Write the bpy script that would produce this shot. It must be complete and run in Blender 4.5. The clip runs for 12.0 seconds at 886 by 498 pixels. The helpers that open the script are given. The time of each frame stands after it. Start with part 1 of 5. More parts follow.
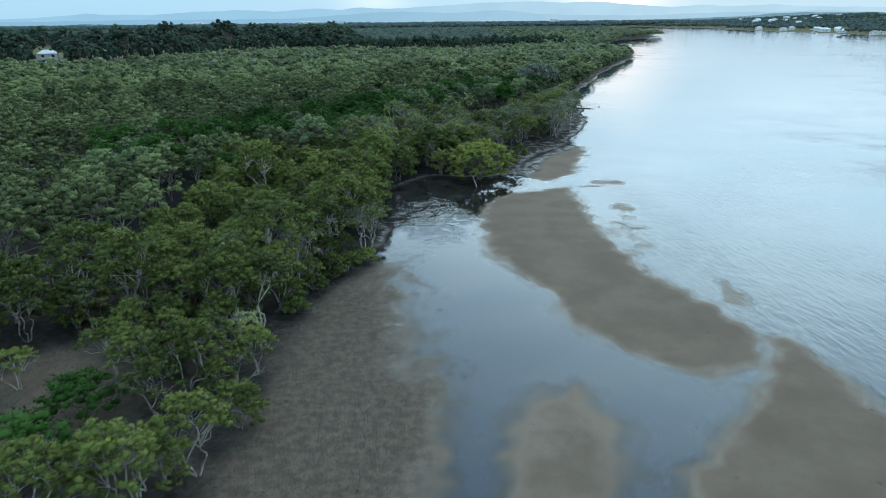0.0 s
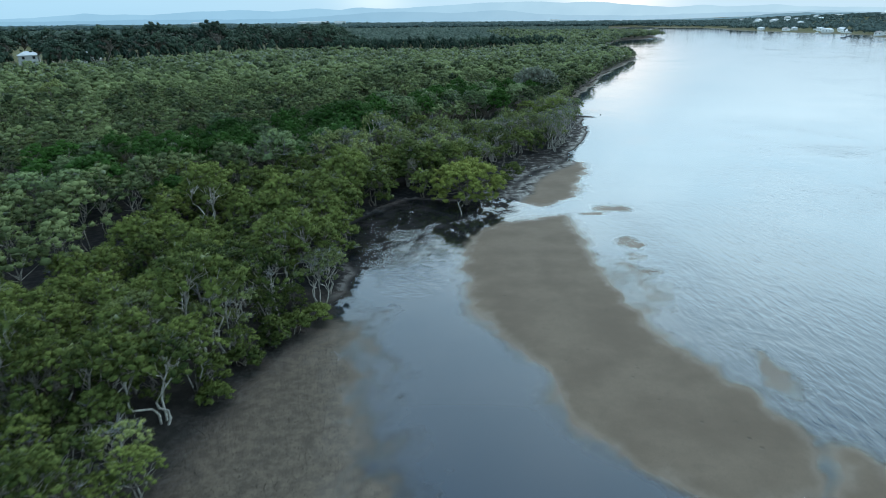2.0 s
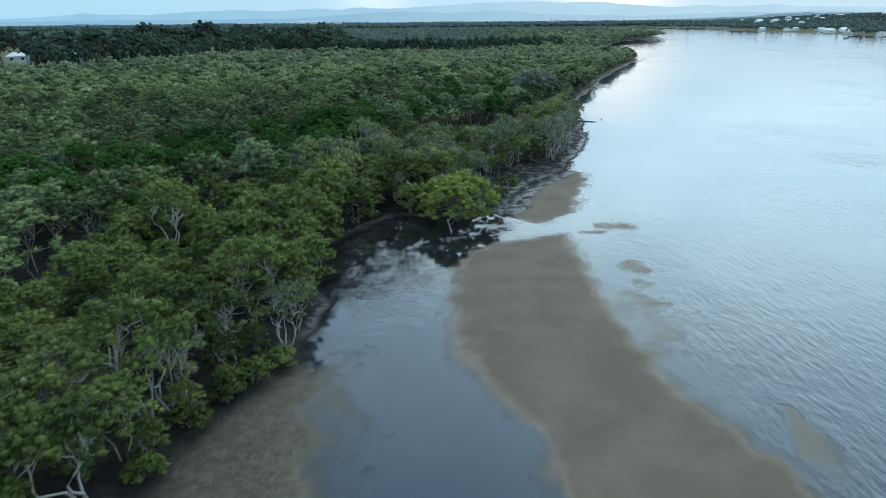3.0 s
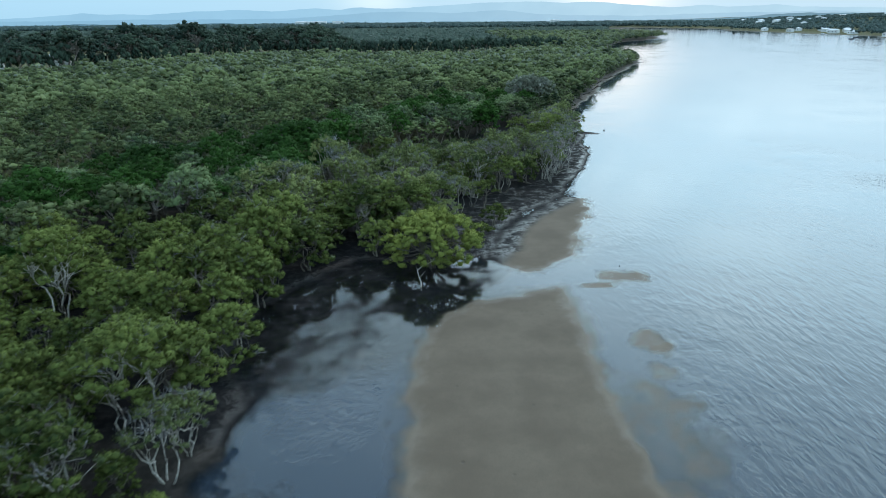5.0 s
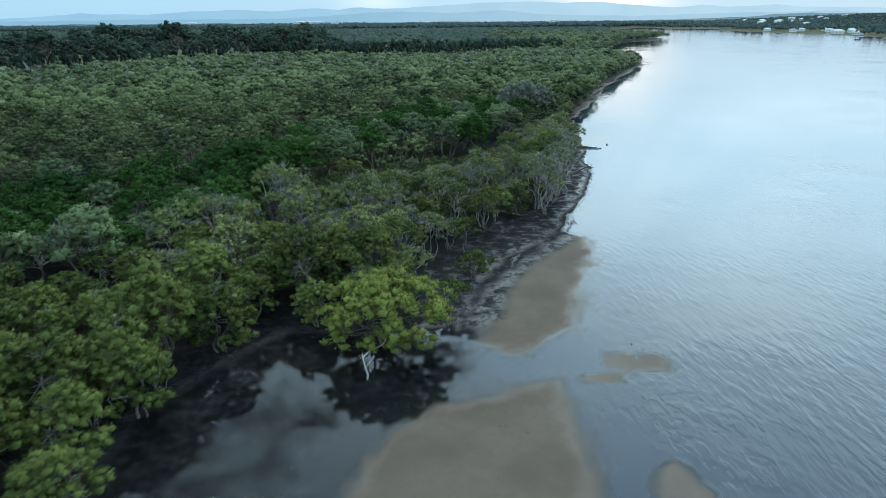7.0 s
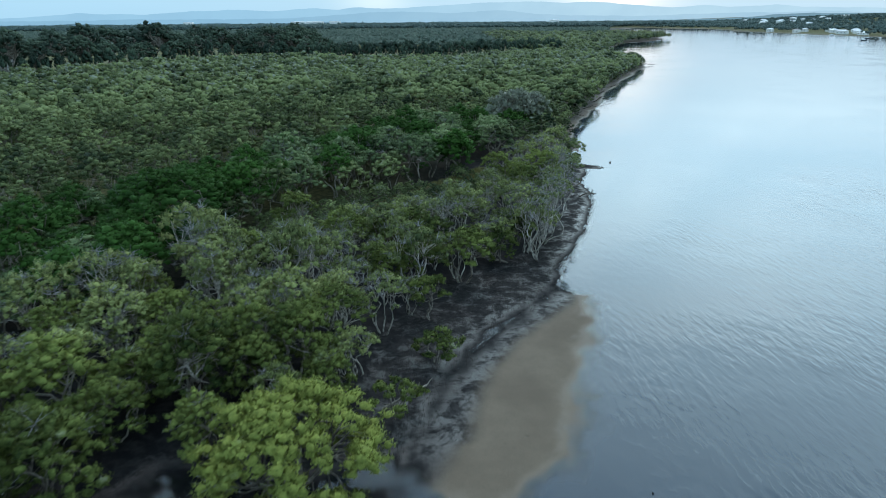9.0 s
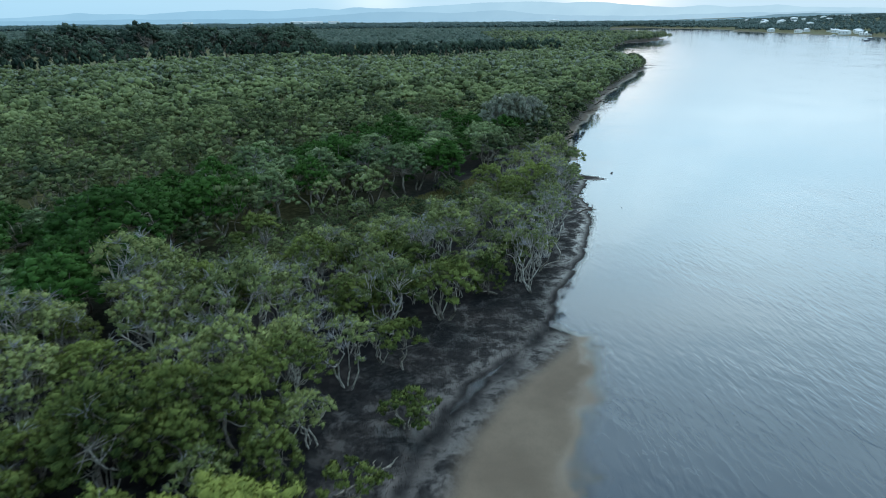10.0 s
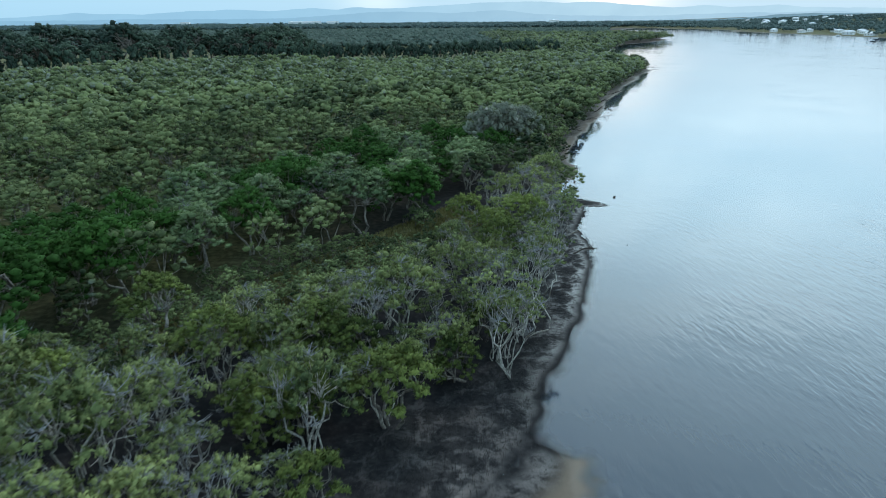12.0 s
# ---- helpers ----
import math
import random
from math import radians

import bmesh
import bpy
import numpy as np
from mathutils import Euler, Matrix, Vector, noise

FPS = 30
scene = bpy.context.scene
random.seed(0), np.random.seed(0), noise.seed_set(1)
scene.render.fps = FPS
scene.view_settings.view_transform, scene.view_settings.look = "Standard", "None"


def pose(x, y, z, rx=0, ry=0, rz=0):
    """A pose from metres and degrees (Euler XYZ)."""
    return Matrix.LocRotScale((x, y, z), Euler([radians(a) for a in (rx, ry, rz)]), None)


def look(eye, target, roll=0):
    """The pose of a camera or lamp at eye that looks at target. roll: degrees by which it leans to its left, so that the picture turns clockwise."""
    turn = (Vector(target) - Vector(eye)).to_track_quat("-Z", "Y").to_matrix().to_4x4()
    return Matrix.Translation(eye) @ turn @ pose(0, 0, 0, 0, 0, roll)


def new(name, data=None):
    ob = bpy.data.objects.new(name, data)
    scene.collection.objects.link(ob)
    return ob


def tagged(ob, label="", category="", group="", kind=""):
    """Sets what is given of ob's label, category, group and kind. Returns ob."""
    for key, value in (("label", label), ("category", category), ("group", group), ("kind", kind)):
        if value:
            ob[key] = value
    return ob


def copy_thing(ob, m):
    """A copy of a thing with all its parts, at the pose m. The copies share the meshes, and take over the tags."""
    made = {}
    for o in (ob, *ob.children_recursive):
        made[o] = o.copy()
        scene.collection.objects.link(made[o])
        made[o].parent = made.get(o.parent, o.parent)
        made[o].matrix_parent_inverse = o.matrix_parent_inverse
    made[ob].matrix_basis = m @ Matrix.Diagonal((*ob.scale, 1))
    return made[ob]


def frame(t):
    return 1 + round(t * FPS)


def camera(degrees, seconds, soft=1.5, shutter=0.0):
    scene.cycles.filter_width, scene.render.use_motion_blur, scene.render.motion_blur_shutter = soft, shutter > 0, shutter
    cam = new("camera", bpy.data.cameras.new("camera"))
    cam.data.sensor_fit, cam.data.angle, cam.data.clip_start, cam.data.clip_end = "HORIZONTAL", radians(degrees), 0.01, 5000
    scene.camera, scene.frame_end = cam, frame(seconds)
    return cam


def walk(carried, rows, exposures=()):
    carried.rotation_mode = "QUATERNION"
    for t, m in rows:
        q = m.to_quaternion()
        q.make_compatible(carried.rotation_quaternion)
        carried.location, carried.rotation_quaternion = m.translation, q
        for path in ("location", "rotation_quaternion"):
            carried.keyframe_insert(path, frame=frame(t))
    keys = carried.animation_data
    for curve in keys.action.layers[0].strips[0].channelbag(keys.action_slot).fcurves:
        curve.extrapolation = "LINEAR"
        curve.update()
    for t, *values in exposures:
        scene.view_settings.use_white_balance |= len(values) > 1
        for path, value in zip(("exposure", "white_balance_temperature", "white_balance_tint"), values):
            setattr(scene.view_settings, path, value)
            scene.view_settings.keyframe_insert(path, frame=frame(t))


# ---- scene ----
cam = camera(68.0, 12.0, soft=0.75, shutter=0.5)
# seconds, eye, lean of the picture; the drone flies level and looks down by a fixed angle
PATH = [
    (0, -0.84, 3.49, 21.02, -0.557),
    (1, 0.27, 9.17, 21.18, -0.546),
    (2, 1.45, 15.33, 21.32, -0.535),
    (3, 2.71, 21.92, 21.45, -0.524),
    (4, 4.04, 28.88, 21.56, -0.513),
    (5, 5.44, 36.15, 21.64, -0.502),
    (6, 6.90, 43.66, 21.71, -0.491),
    (7, 8.42, 51.33, 21.77, -0.480),
    (8, 9.97, 59.06, 21.80, -0.469),
    (9, 11.55, 66.75, 21.82, -0.458),
    (10, 13.14, 74.30, 21.82, -0.446),
    (11, 14.70, 81.58, 21.80, -0.435),
    (12, 16.22, 88.47, 21.76, -0.424),
]
walk(cam, [(t, pose(x, y, z, 90 - 19.25, 0, 0.156) @ pose(0, 0, 0, 0, 0, lean)) for t, x, y, z, lean in PATH],
     exposures=[(0, 0.35, 6250, 10), (12, 0.35, 6250, 10)])

# ------------------------------------------------------------ light
SUN_AZ, SUN_EL = radians(9), radians(58)         # azimuth clockwise from +y
SUN_DIR = Vector((math.sin(SUN_AZ) * math.cos(SUN_EL), math.cos(SUN_AZ) * math.cos(SUN_EL), math.sin(SUN_EL)))


class Nodes:
    """Short hand for building a node tree."""

    def __init__(self, tree):
        self.tree = tree
        tree.nodes.clear()

    def node(self, kind, **sets):
        n = self.tree.nodes.new(kind)
        for key, value in sets.items():
            if key == "operation":
                n.operation = value
            elif key == "blend_type":
                n.blend_type = value
            elif key == "data_type":
                n.data_type = value
            elif key == "noise_dimensions":
                n.noise_dimensions = value
            elif key == "distribution":
                n.distribution = value
        return n

    def link(self, a, b):
        self.tree.links.new(a, b)

    def put(self, socket, value):
        if hasattr(value, "is_output"):
            self.link(value, socket)
        elif value is not None:
            socket.default_value = value

    def math(self, op, a, b=None, c=None, clamp=False):
        n = self.node("ShaderNodeMath", operation=op)
        n.use_clamp = clamp
        for s, v in zip(n.inputs, (a, b, c)):
            self.put(s, v)
        return n.outputs[0]

    def vmath(self, op, a, b=None, scale=None):
        n = self.node("ShaderNodeVectorMath", operation=op)
        self.put(n.inputs[0], a)
        self.put(n.inputs[1], b)
        if scale is not None:
            self.put(n.inputs["Scale"], scale)
        return n.outputs["Value"] if op in ("DOT_PRODUCT", "LENGTH") else n.outputs[0]

    def mix(self, fac, a, b, blend="MIX"):
        n = self.node("ShaderNodeMix", data_type="RGBA", blend_type=blend)
        self.put(n.inputs[0], fac)
        self.put(n.inputs[6], a)
        self.put(n.inputs[7], b)
        return n.outputs[2]

    def noise(self, vec, scale, detail=3.0, rough=0.55, distort=0.0):
        n = self.node("ShaderNodeTexNoise")
        self.put(n.inputs["Vector"], vec)
        for key, v in (("Scale", scale), ("Detail", detail), ("Roughness", rough), ("Distortion", distort)):
            self.put(n.inputs[key], v)
        return n.outputs["Fac"]

    def ramp(self, fac, lo, hi, a=0.0, b=1.0):
        n = self.node("ShaderNodeMapRange")
        n.clamp = True
        n.interpolation_type = "SMOOTHSTEP"
        for s, v in zip(n.inputs, (fac, lo, hi, a, b)):
            self.put(s, v)
        return n.outputs[0]

    def shader_mix(self, fac, a, b):
        n = self.node("ShaderNodeMixShader")
        self.put(n.inputs[0], fac)
        self.link(a, n.inputs[1])
        self.link(b, n.inputs[2])
        return n.outputs[0]


def rgb(r, g, b):
    return (r, g, b, 1.0)


world = bpy.data.worlds.new("dusk_sky")
scene.world = world
world.use_nodes = True
N = Nodes(world.node_tree)
sky = N.node("ShaderNodeTexSky")
sky.sky_type = "NISHITA"
sky.sun_disc = False
sky.sun_elevation, sky.sun_rotation = SUN_EL, SUN_AZ
sky.air_density, sky.dust_density = 1.0, 2.0
way = N.node("ShaderNodeTexCoord").outputs["Generated"]
sep = N.node("ShaderNodeSeparateXYZ")
N.link(way, sep.inputs[0])
up = N.math("MAXIMUM", sep.outputs[2], 0.0)
lift = N.math("ADD", up, 0.10)
flat = N.node("ShaderNodeCombineXYZ")
N.link(N.math("DIVIDE", sep.outputs[0], lift), flat.inputs[0])
N.link(N.math("DIVIDE", sep.outputs[1], lift), flat.inputs[1])
cover = N.ramp(N.noise(flat.outputs[0], 0.55, 6.0, 0.55, 0.5), 0.36, 0.62)
# an overcast evening sky: a hazy blue foot on the horizon, a bright sheet of cloud above it
LOW_SUN = Vector((math.sin(radians(14)), math.cos(radians(14)), math.sin(radians(3.6)))).normalized()
east_side = N.ramp(sep.outputs[0], -0.6, 0.35)
foot = N.mix(east_side, rgb(0.35, 0.565, 0.70), rgb(0.47, 0.62, 0.71))
forward = N.math("MULTIPLY", N.ramp(sep.outputs[1], -0.2, 0.85), N.ramp(up, 0.48, 0.90, 1.0, 0.0))
# the cloud is thinner, and brighter, over the open river
forward = N.math("MULTIPLY", forward, N.ramp(sep.outputs[0], -0.15, 0.42, 0.42, 1.0))
veil = N.mix(cover, rgb(0.57, 0.90, 1.14), rgb(0.79, 1.14, 1.36))
bright = N.mix(cover, rgb(1.86, 2.70, 3.02), rgb(2.90, 3.68, 3.82))
sheet = N.mix(forward, veil, bright)
clear = N.mix(1.0, sky.outputs[0], rgb(0.10, 0.10, 0.10), "MULTIPLY")
sheet = N.mix(0.12, sheet, clear)
both = N.mix(N.ramp(up, 0.0, 0.33), foot, sheet)
near_sun = N.math("MAXIMUM", N.vmath("DOT_PRODUCT", way, tuple(LOW_SUN)), 0.0)
core = N.math("POWER", near_sun, 420.0)
both = N.mix(1.0, both, N.mix(core, rgb(0, 0, 0), rgb(0.60, 0.36, 0.18)), "ADD")
LOW_GAP = Vector((math.sin(radians(-5.5)), math.cos(radians(-5.5)), math.sin(radians(2.3)))).normalized()
gap = N.math("POWER", N.math("MAXIMUM", N.vmath("DOT_PRODUCT", way, tuple(LOW_GAP)), 0.0), 900.0)
both = N.mix(1.0, both, N.mix(gap, rgb(0, 0, 0), rgb(0.20, 0.15, 0.07)), "ADD")
back = N.node("ShaderNodeBackground")
N.link(both, back.inputs[0])
back.inputs[1].default_value = 1.0
N.link(back.outputs[0], N.node("ShaderNodeOutputWorld").inputs[0])

sun_lamp = new("sun", bpy.data.lights.new("sun", "SUN"))
sun_lamp.data.energy, sun_lamp.data.angle, sun_lamp.data.color = 0.85, radians(20), (1.0, 0.95, 0.88)
sun_lamp.matrix_world = look((0, 0, 100), Vector((0, 0, 100)) - SUN_DIR)


# ------------------------------------------------------------ materials
def material(name):
    m = bpy.data.materials.new(name)
    m.use_nodes = True
    n = Nodes(m.node_tree)
    out = n.node("ShaderNodeOutputMaterial")
    return m, n, out


def principled(n, color, rough, spec=0.5, normal=None, metallic=0.0):
    p = n.node("ShaderNodeBsdfPrincipled")
    n.put(p.inputs["Base Color"], color)
    n.put(p.inputs["Roughness"], rough)
    n.put(p.inputs["Specular IOR Level"], spec)
    n.put(p.inputs["Metallic"], metallic)
    if normal is not None:
        n.link(normal, p.inputs["Normal"])
    return p.outputs[0]


def bump(n, height, strength, distance):
    b = n.node("ShaderNodeBump")
    n.link(height, b.inputs["Height"])
    b.inputs["Strength"].default_value = strength
    b.inputs["Distance"].default_value = distance
    return b.outputs[0]


def leaf_material(name, dark, light, dry, spread=1.0, grey=0.66, inland=0.0):
    """Foliage: each leaf, each tree and each stand of trees differs a little."""
    m, n, out = material(name)
    geo = n.node("ShaderNodeNewGeometry")
    island, place = geo.outputs["Random Per Island"], geo.outputs["Position"]
    own = n.node("ShaderNodeObjectInfo").outputs["Random"]
    tree = n.noise(place, 0.22, 2.0)
    stand = n.noise(place, 0.035, 3.0)
    tone = n.math("ADD", n.math("MULTIPLY", n.math("SUBTRACT", tree, 0.5), 1.2 * spread), n.math("MULTIPLY", n.math("SUBTRACT", island, 0.5), 0.38 * spread))
    tone = n.math("ADD", tone, n.math("MULTIPLY", n.math("SUBTRACT", own, 0.5), 0.4))
    tone = n.math("ADD", tone, n.math("MULTIPLY", n.math("SUBTRACT", stand, 0.5), 1.2))
    each = n.node("ShaderNodeAttribute")
    each.attribute_name = "tree"
    tone = n.math("ADD", tone, n.math("MULTIPLY", each.outputs["Fac"], 0.7))
    tone = n.math("ADD", tone, n.math("MULTIPLY", n.math("SUBTRACT", n.noise(place, 1.1, 1.0), 0.5), 0.8 * spread))
    # fine leaf mottle; its dark side paints the shaded gaps between leaves
    gap_speck = n.noise(place, 9.0, 3.0, 0.7)
    tone = n.math("ADD", tone, n.math("MULTIPLY", n.math("SUBTRACT", gap_speck, 0.5), 1.5 * spread))
    tone = n.math("ADD", tone, 0.48, clamp=True)
    color = n.mix(tone, dark, light)
    thin = n.math("ADD", n.noise(place, 0.6, 2.0), n.math("MULTIPLY", island, 0.12))
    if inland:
        # the stands far inland turn greyer: thinner, twiggy crowns, and haze in the colour
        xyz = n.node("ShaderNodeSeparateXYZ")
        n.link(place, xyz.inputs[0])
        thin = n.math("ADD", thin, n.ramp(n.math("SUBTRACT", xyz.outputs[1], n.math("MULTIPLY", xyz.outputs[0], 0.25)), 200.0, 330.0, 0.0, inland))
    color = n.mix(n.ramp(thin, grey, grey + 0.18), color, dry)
    front = principled(n, color, 0.7, 0.05, bump(n, gap_speck, 0.3, 0.03))
    through_leaf = n.node("ShaderNodeBsdfTranslucent")
    n.link(n.mix(1.0, color, rgb(1.0, 1.05, 0.6), "MULTIPLY"), through_leaf.inputs[0])
    n.link(n.shader_mix(0.08, front, through_leaf.outputs[0]), out.inputs[0])
    return m


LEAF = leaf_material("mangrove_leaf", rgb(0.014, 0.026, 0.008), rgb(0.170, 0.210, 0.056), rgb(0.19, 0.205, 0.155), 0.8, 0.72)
LEAF_BRIGHT = leaf_material("bright_mangrove_leaf", rgb(0.022, 0.038, 0.010), rgb(0.215, 0.250, 0.060), rgb(0.20, 0.225, 0.11), 0.7, 0.75)
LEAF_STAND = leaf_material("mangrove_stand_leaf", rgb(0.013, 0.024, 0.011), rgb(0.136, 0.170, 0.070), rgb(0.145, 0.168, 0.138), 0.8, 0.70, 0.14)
LEAF_PALE = leaf_material("pale_mangrove_leaf", rgb(0.034, 0.052, 0.023), rgb(0.248, 0.284, 0.106), rgb(0.29, 0.31, 0.24), 0.8, 0.77)
LEAF_DARK = leaf_material("dark_leaf", rgb(0.010, 0.028, 0.006), rgb(0.042, 0.104, 0.020), rgb(0.05, 0.10, 0.03), 0.6)
LEAF_BLUE = leaf_material("blue_green_leaf", rgb(0.034, 0.060, 0.030), rgb(0.168, 0.224, 0.100), rgb(0.19, 0.215, 0.14), 0.8)
# blue-grey gum leaf, with the haze of distance put into the colour
LEAF_GUM_HAZED = leaf_material("hazed_gum_woodland_leaf", rgb(0.028, 0.050, 0.050), rgb(0.066, 0.100, 0.092), rgb(0.09, 0.12, 0.115), 0.5)
LEAF_ASH = leaf_material("ash_grey_leaf", rgb(0.09, 0.105, 0.08), rgb(0.20, 0.22, 0.17), rgb(0.25, 0.255, 0.22), 0.6)
# mangrove leaf of the flats, its colour blued by painted haze
LEAF_FLATS_HAZED = leaf_material("hazed_flats_leaf", rgb(0.034, 0.054, 0.046), rgb(0.082, 0.116, 0.090), rgb(0.12, 0.15, 0.13), 0.4)
LEAF_FAR = leaf_material("woodland_leaf", rgb(0.014, 0.027, 0.022), rgb(0.056, 0.086, 0.056), rgb(0.075, 0.10, 0.075), 0.4)


def bark_material(name, a, b):
    m, n, out = material(name)
    place = n.node("ShaderNodeNewGeometry").outputs["Position"]
    own = n.node("ShaderNodeObjectInfo").outputs["Random"]
    grain = n.noise(place, 6.0, 5.0, 0.65)
    color = n.mix(n.ramp(n.math("ADD", grain, n.math("MULTIPLY", n.math("SUBTRACT", own, 0.5), 0.2)), 0.35, 0.68), a, b)
    n.link(principled(n, color, 0.85, 0.25, bump(n, grain, 0.6, 0.02)), out.inputs[0])
    return m


BARK = bark_material("pale_bark", rgb(0.085, 0.075, 0.062), rgb(0.27, 0.245, 0.21))
TWIG = bark_material("grey_twig", rgb(0.10, 0.10, 0.104), rgb(0.25, 0.25, 0.255))
BARK_PALE = bark_material("bleached_bark", rgb(0.15, 0.14, 0.12), rgb(0.41, 0.385, 0.34))
BARK_DARK = bark_material("dark_wet_wood", rgb(0.02, 0.018, 0.016), rgb(0.07, 0.06, 0.05))


def ground_material():
    m, n, out = material("tidal_ground")
    geo = n.node("ShaderNodeNewGeometry")
    place = geo.outputs["Position"]
    xyz = n.node("ShaderNodeSeparateXYZ")
    n.link(place, xyz.inputs[0])
    zone = n.node("ShaderNodeAttribute")
    zone.attribute_name = "zone"
    parts = n.node("ShaderNodeSeparateColor")
    n.link(zone.outputs["Color"], parts.inputs[0])
    sand, grass, mud = parts.outputs[0], parts.outputs[1], parts.outputs[2]
    big, mid, fine = n.noise(place, 0.25, 4.0), n.noise(place, 1.6, 5.0, 0.6), n.noise(place, 9.0, 5.0, 0.7)
    # brown tidal silt, then sand, black mud and marsh grass over it
    silt = n.mix(n.ramp(mid, 0.35, 0.65), rgb(0.046, 0.038, 0.029), rgb(0.078, 0.064, 0.048))
    silt = n.mix(n.math("MULTIPLY", n.ramp(fine, 0.45, 0.72, 0.0, 0.6), n.ramp(xyz.outputs[2], -0.07, 0.0)), silt, rgb(0.026, 0.022, 0.019))
    silt = n.mix(n.math("MULTIPLY", n.ramp(n.noise(place, 22.0, 3.0, 0.7), 0.52, 0.66, 0.0, 0.45), n.ramp(xyz.outputs[2], -0.05, 0.01)), silt, rgb(0.13, 0.115, 0.095))
    sands = n.mix(n.ramp(big, 0.3, 0.7), rgb(0.084, 0.065, 0.048), rgb(0.110, 0.087, 0.065))
    sands = n.mix(n.ramp(mid, 0.42, 0.75, 0.0, 0.35), sands, rgb(0.082, 0.066, 0.050))
    sands = n.mix(n.ramp(fine, 0.48, 0.72, 0.0, 0.35), sands, rgb(0.062, 0.052, 0.042))
    black = n.mix(n.ramp(mid, 0.4, 0.7), rgb(0.009, 0.009, 0.010), rgb(0.023, 0.022, 0.022))
    marsh = n.mix(n.ramp(mid, 0.35, 0.7), rgb(0.040, 0.042, 0.018), rgb(0.10, 0.096, 0.042))
    color = n.mix(sand, silt, sands)
    color = n.mix(mud, color, black)
    color = n.mix(grass, color, marsh)
    rough = n.ramp(n.math("ADD", xyz.outputs[2], n.math("MULTIPLY", n.math("SUBTRACT", mid, 0.5), 0.03)), -0.01, 0.03, 0.45, 0.85)
    relief = n.math("ADD", n.math("MULTIPLY", mid, 0.6), fine)
    matt = n.math("MAXIMUM", mud, grass)
    rough = n.math("MAXIMUM", rough, n.math("MULTIPLY", matt, 0.9))
    shine = n.ramp(matt, 0.0, 1.0, 0.14, 0.05)
    # black mud holds puddles and wet skins that shine
    level = n.math("ADD", xyz.outputs[2], n.math("MULTIPLY", n.math("SUBTRACT", n.noise(place, 0.8, 7.0, 0.72, 0.4), 0.5), 0.30))
    wet = n.math("MULTIPLY", n.math("MULTIPLY", mud, n.ramp(xyz.outputs[2], -0.02, 0.05)), n.ramp(level, 0.015, 0.085, 1.0, 0.0))
    rough = n.math("SUBTRACT", rough, n.math("MULTIPLY", wet, 0.62))
    shine = n.math("ADD", shine, n.math("MULTIPLY", wet, 0.26))
    pits = n.node("ShaderNodeTexVoronoi")
    n.link(place, pits.inputs["Vector"])
    pits.inputs["Scale"].default_value = 0.9
    pit = n.math("MULTIPLY", n.ramp(pits.outputs["Distance"], 0.04, 0.16, 1.0, 0.0), n.ramp(n.noise(place, 0.16, 3.0), 0.50, 0.62))
    relief = n.math("SUBTRACT", relief, n.math("MULTIPLY", n.math("MULTIPLY", pit, sand), 2.5))
    color = n.mix(n.math("MULTIPLY", n.math("MULTIPLY", pit, sand), 0.55), color, rgb(0.05, 0.042, 0.034))
    n.link(principled(n, color, rough, shine, bump(n, relief, 0.5, 0.02)), out.inputs[0])
    return m


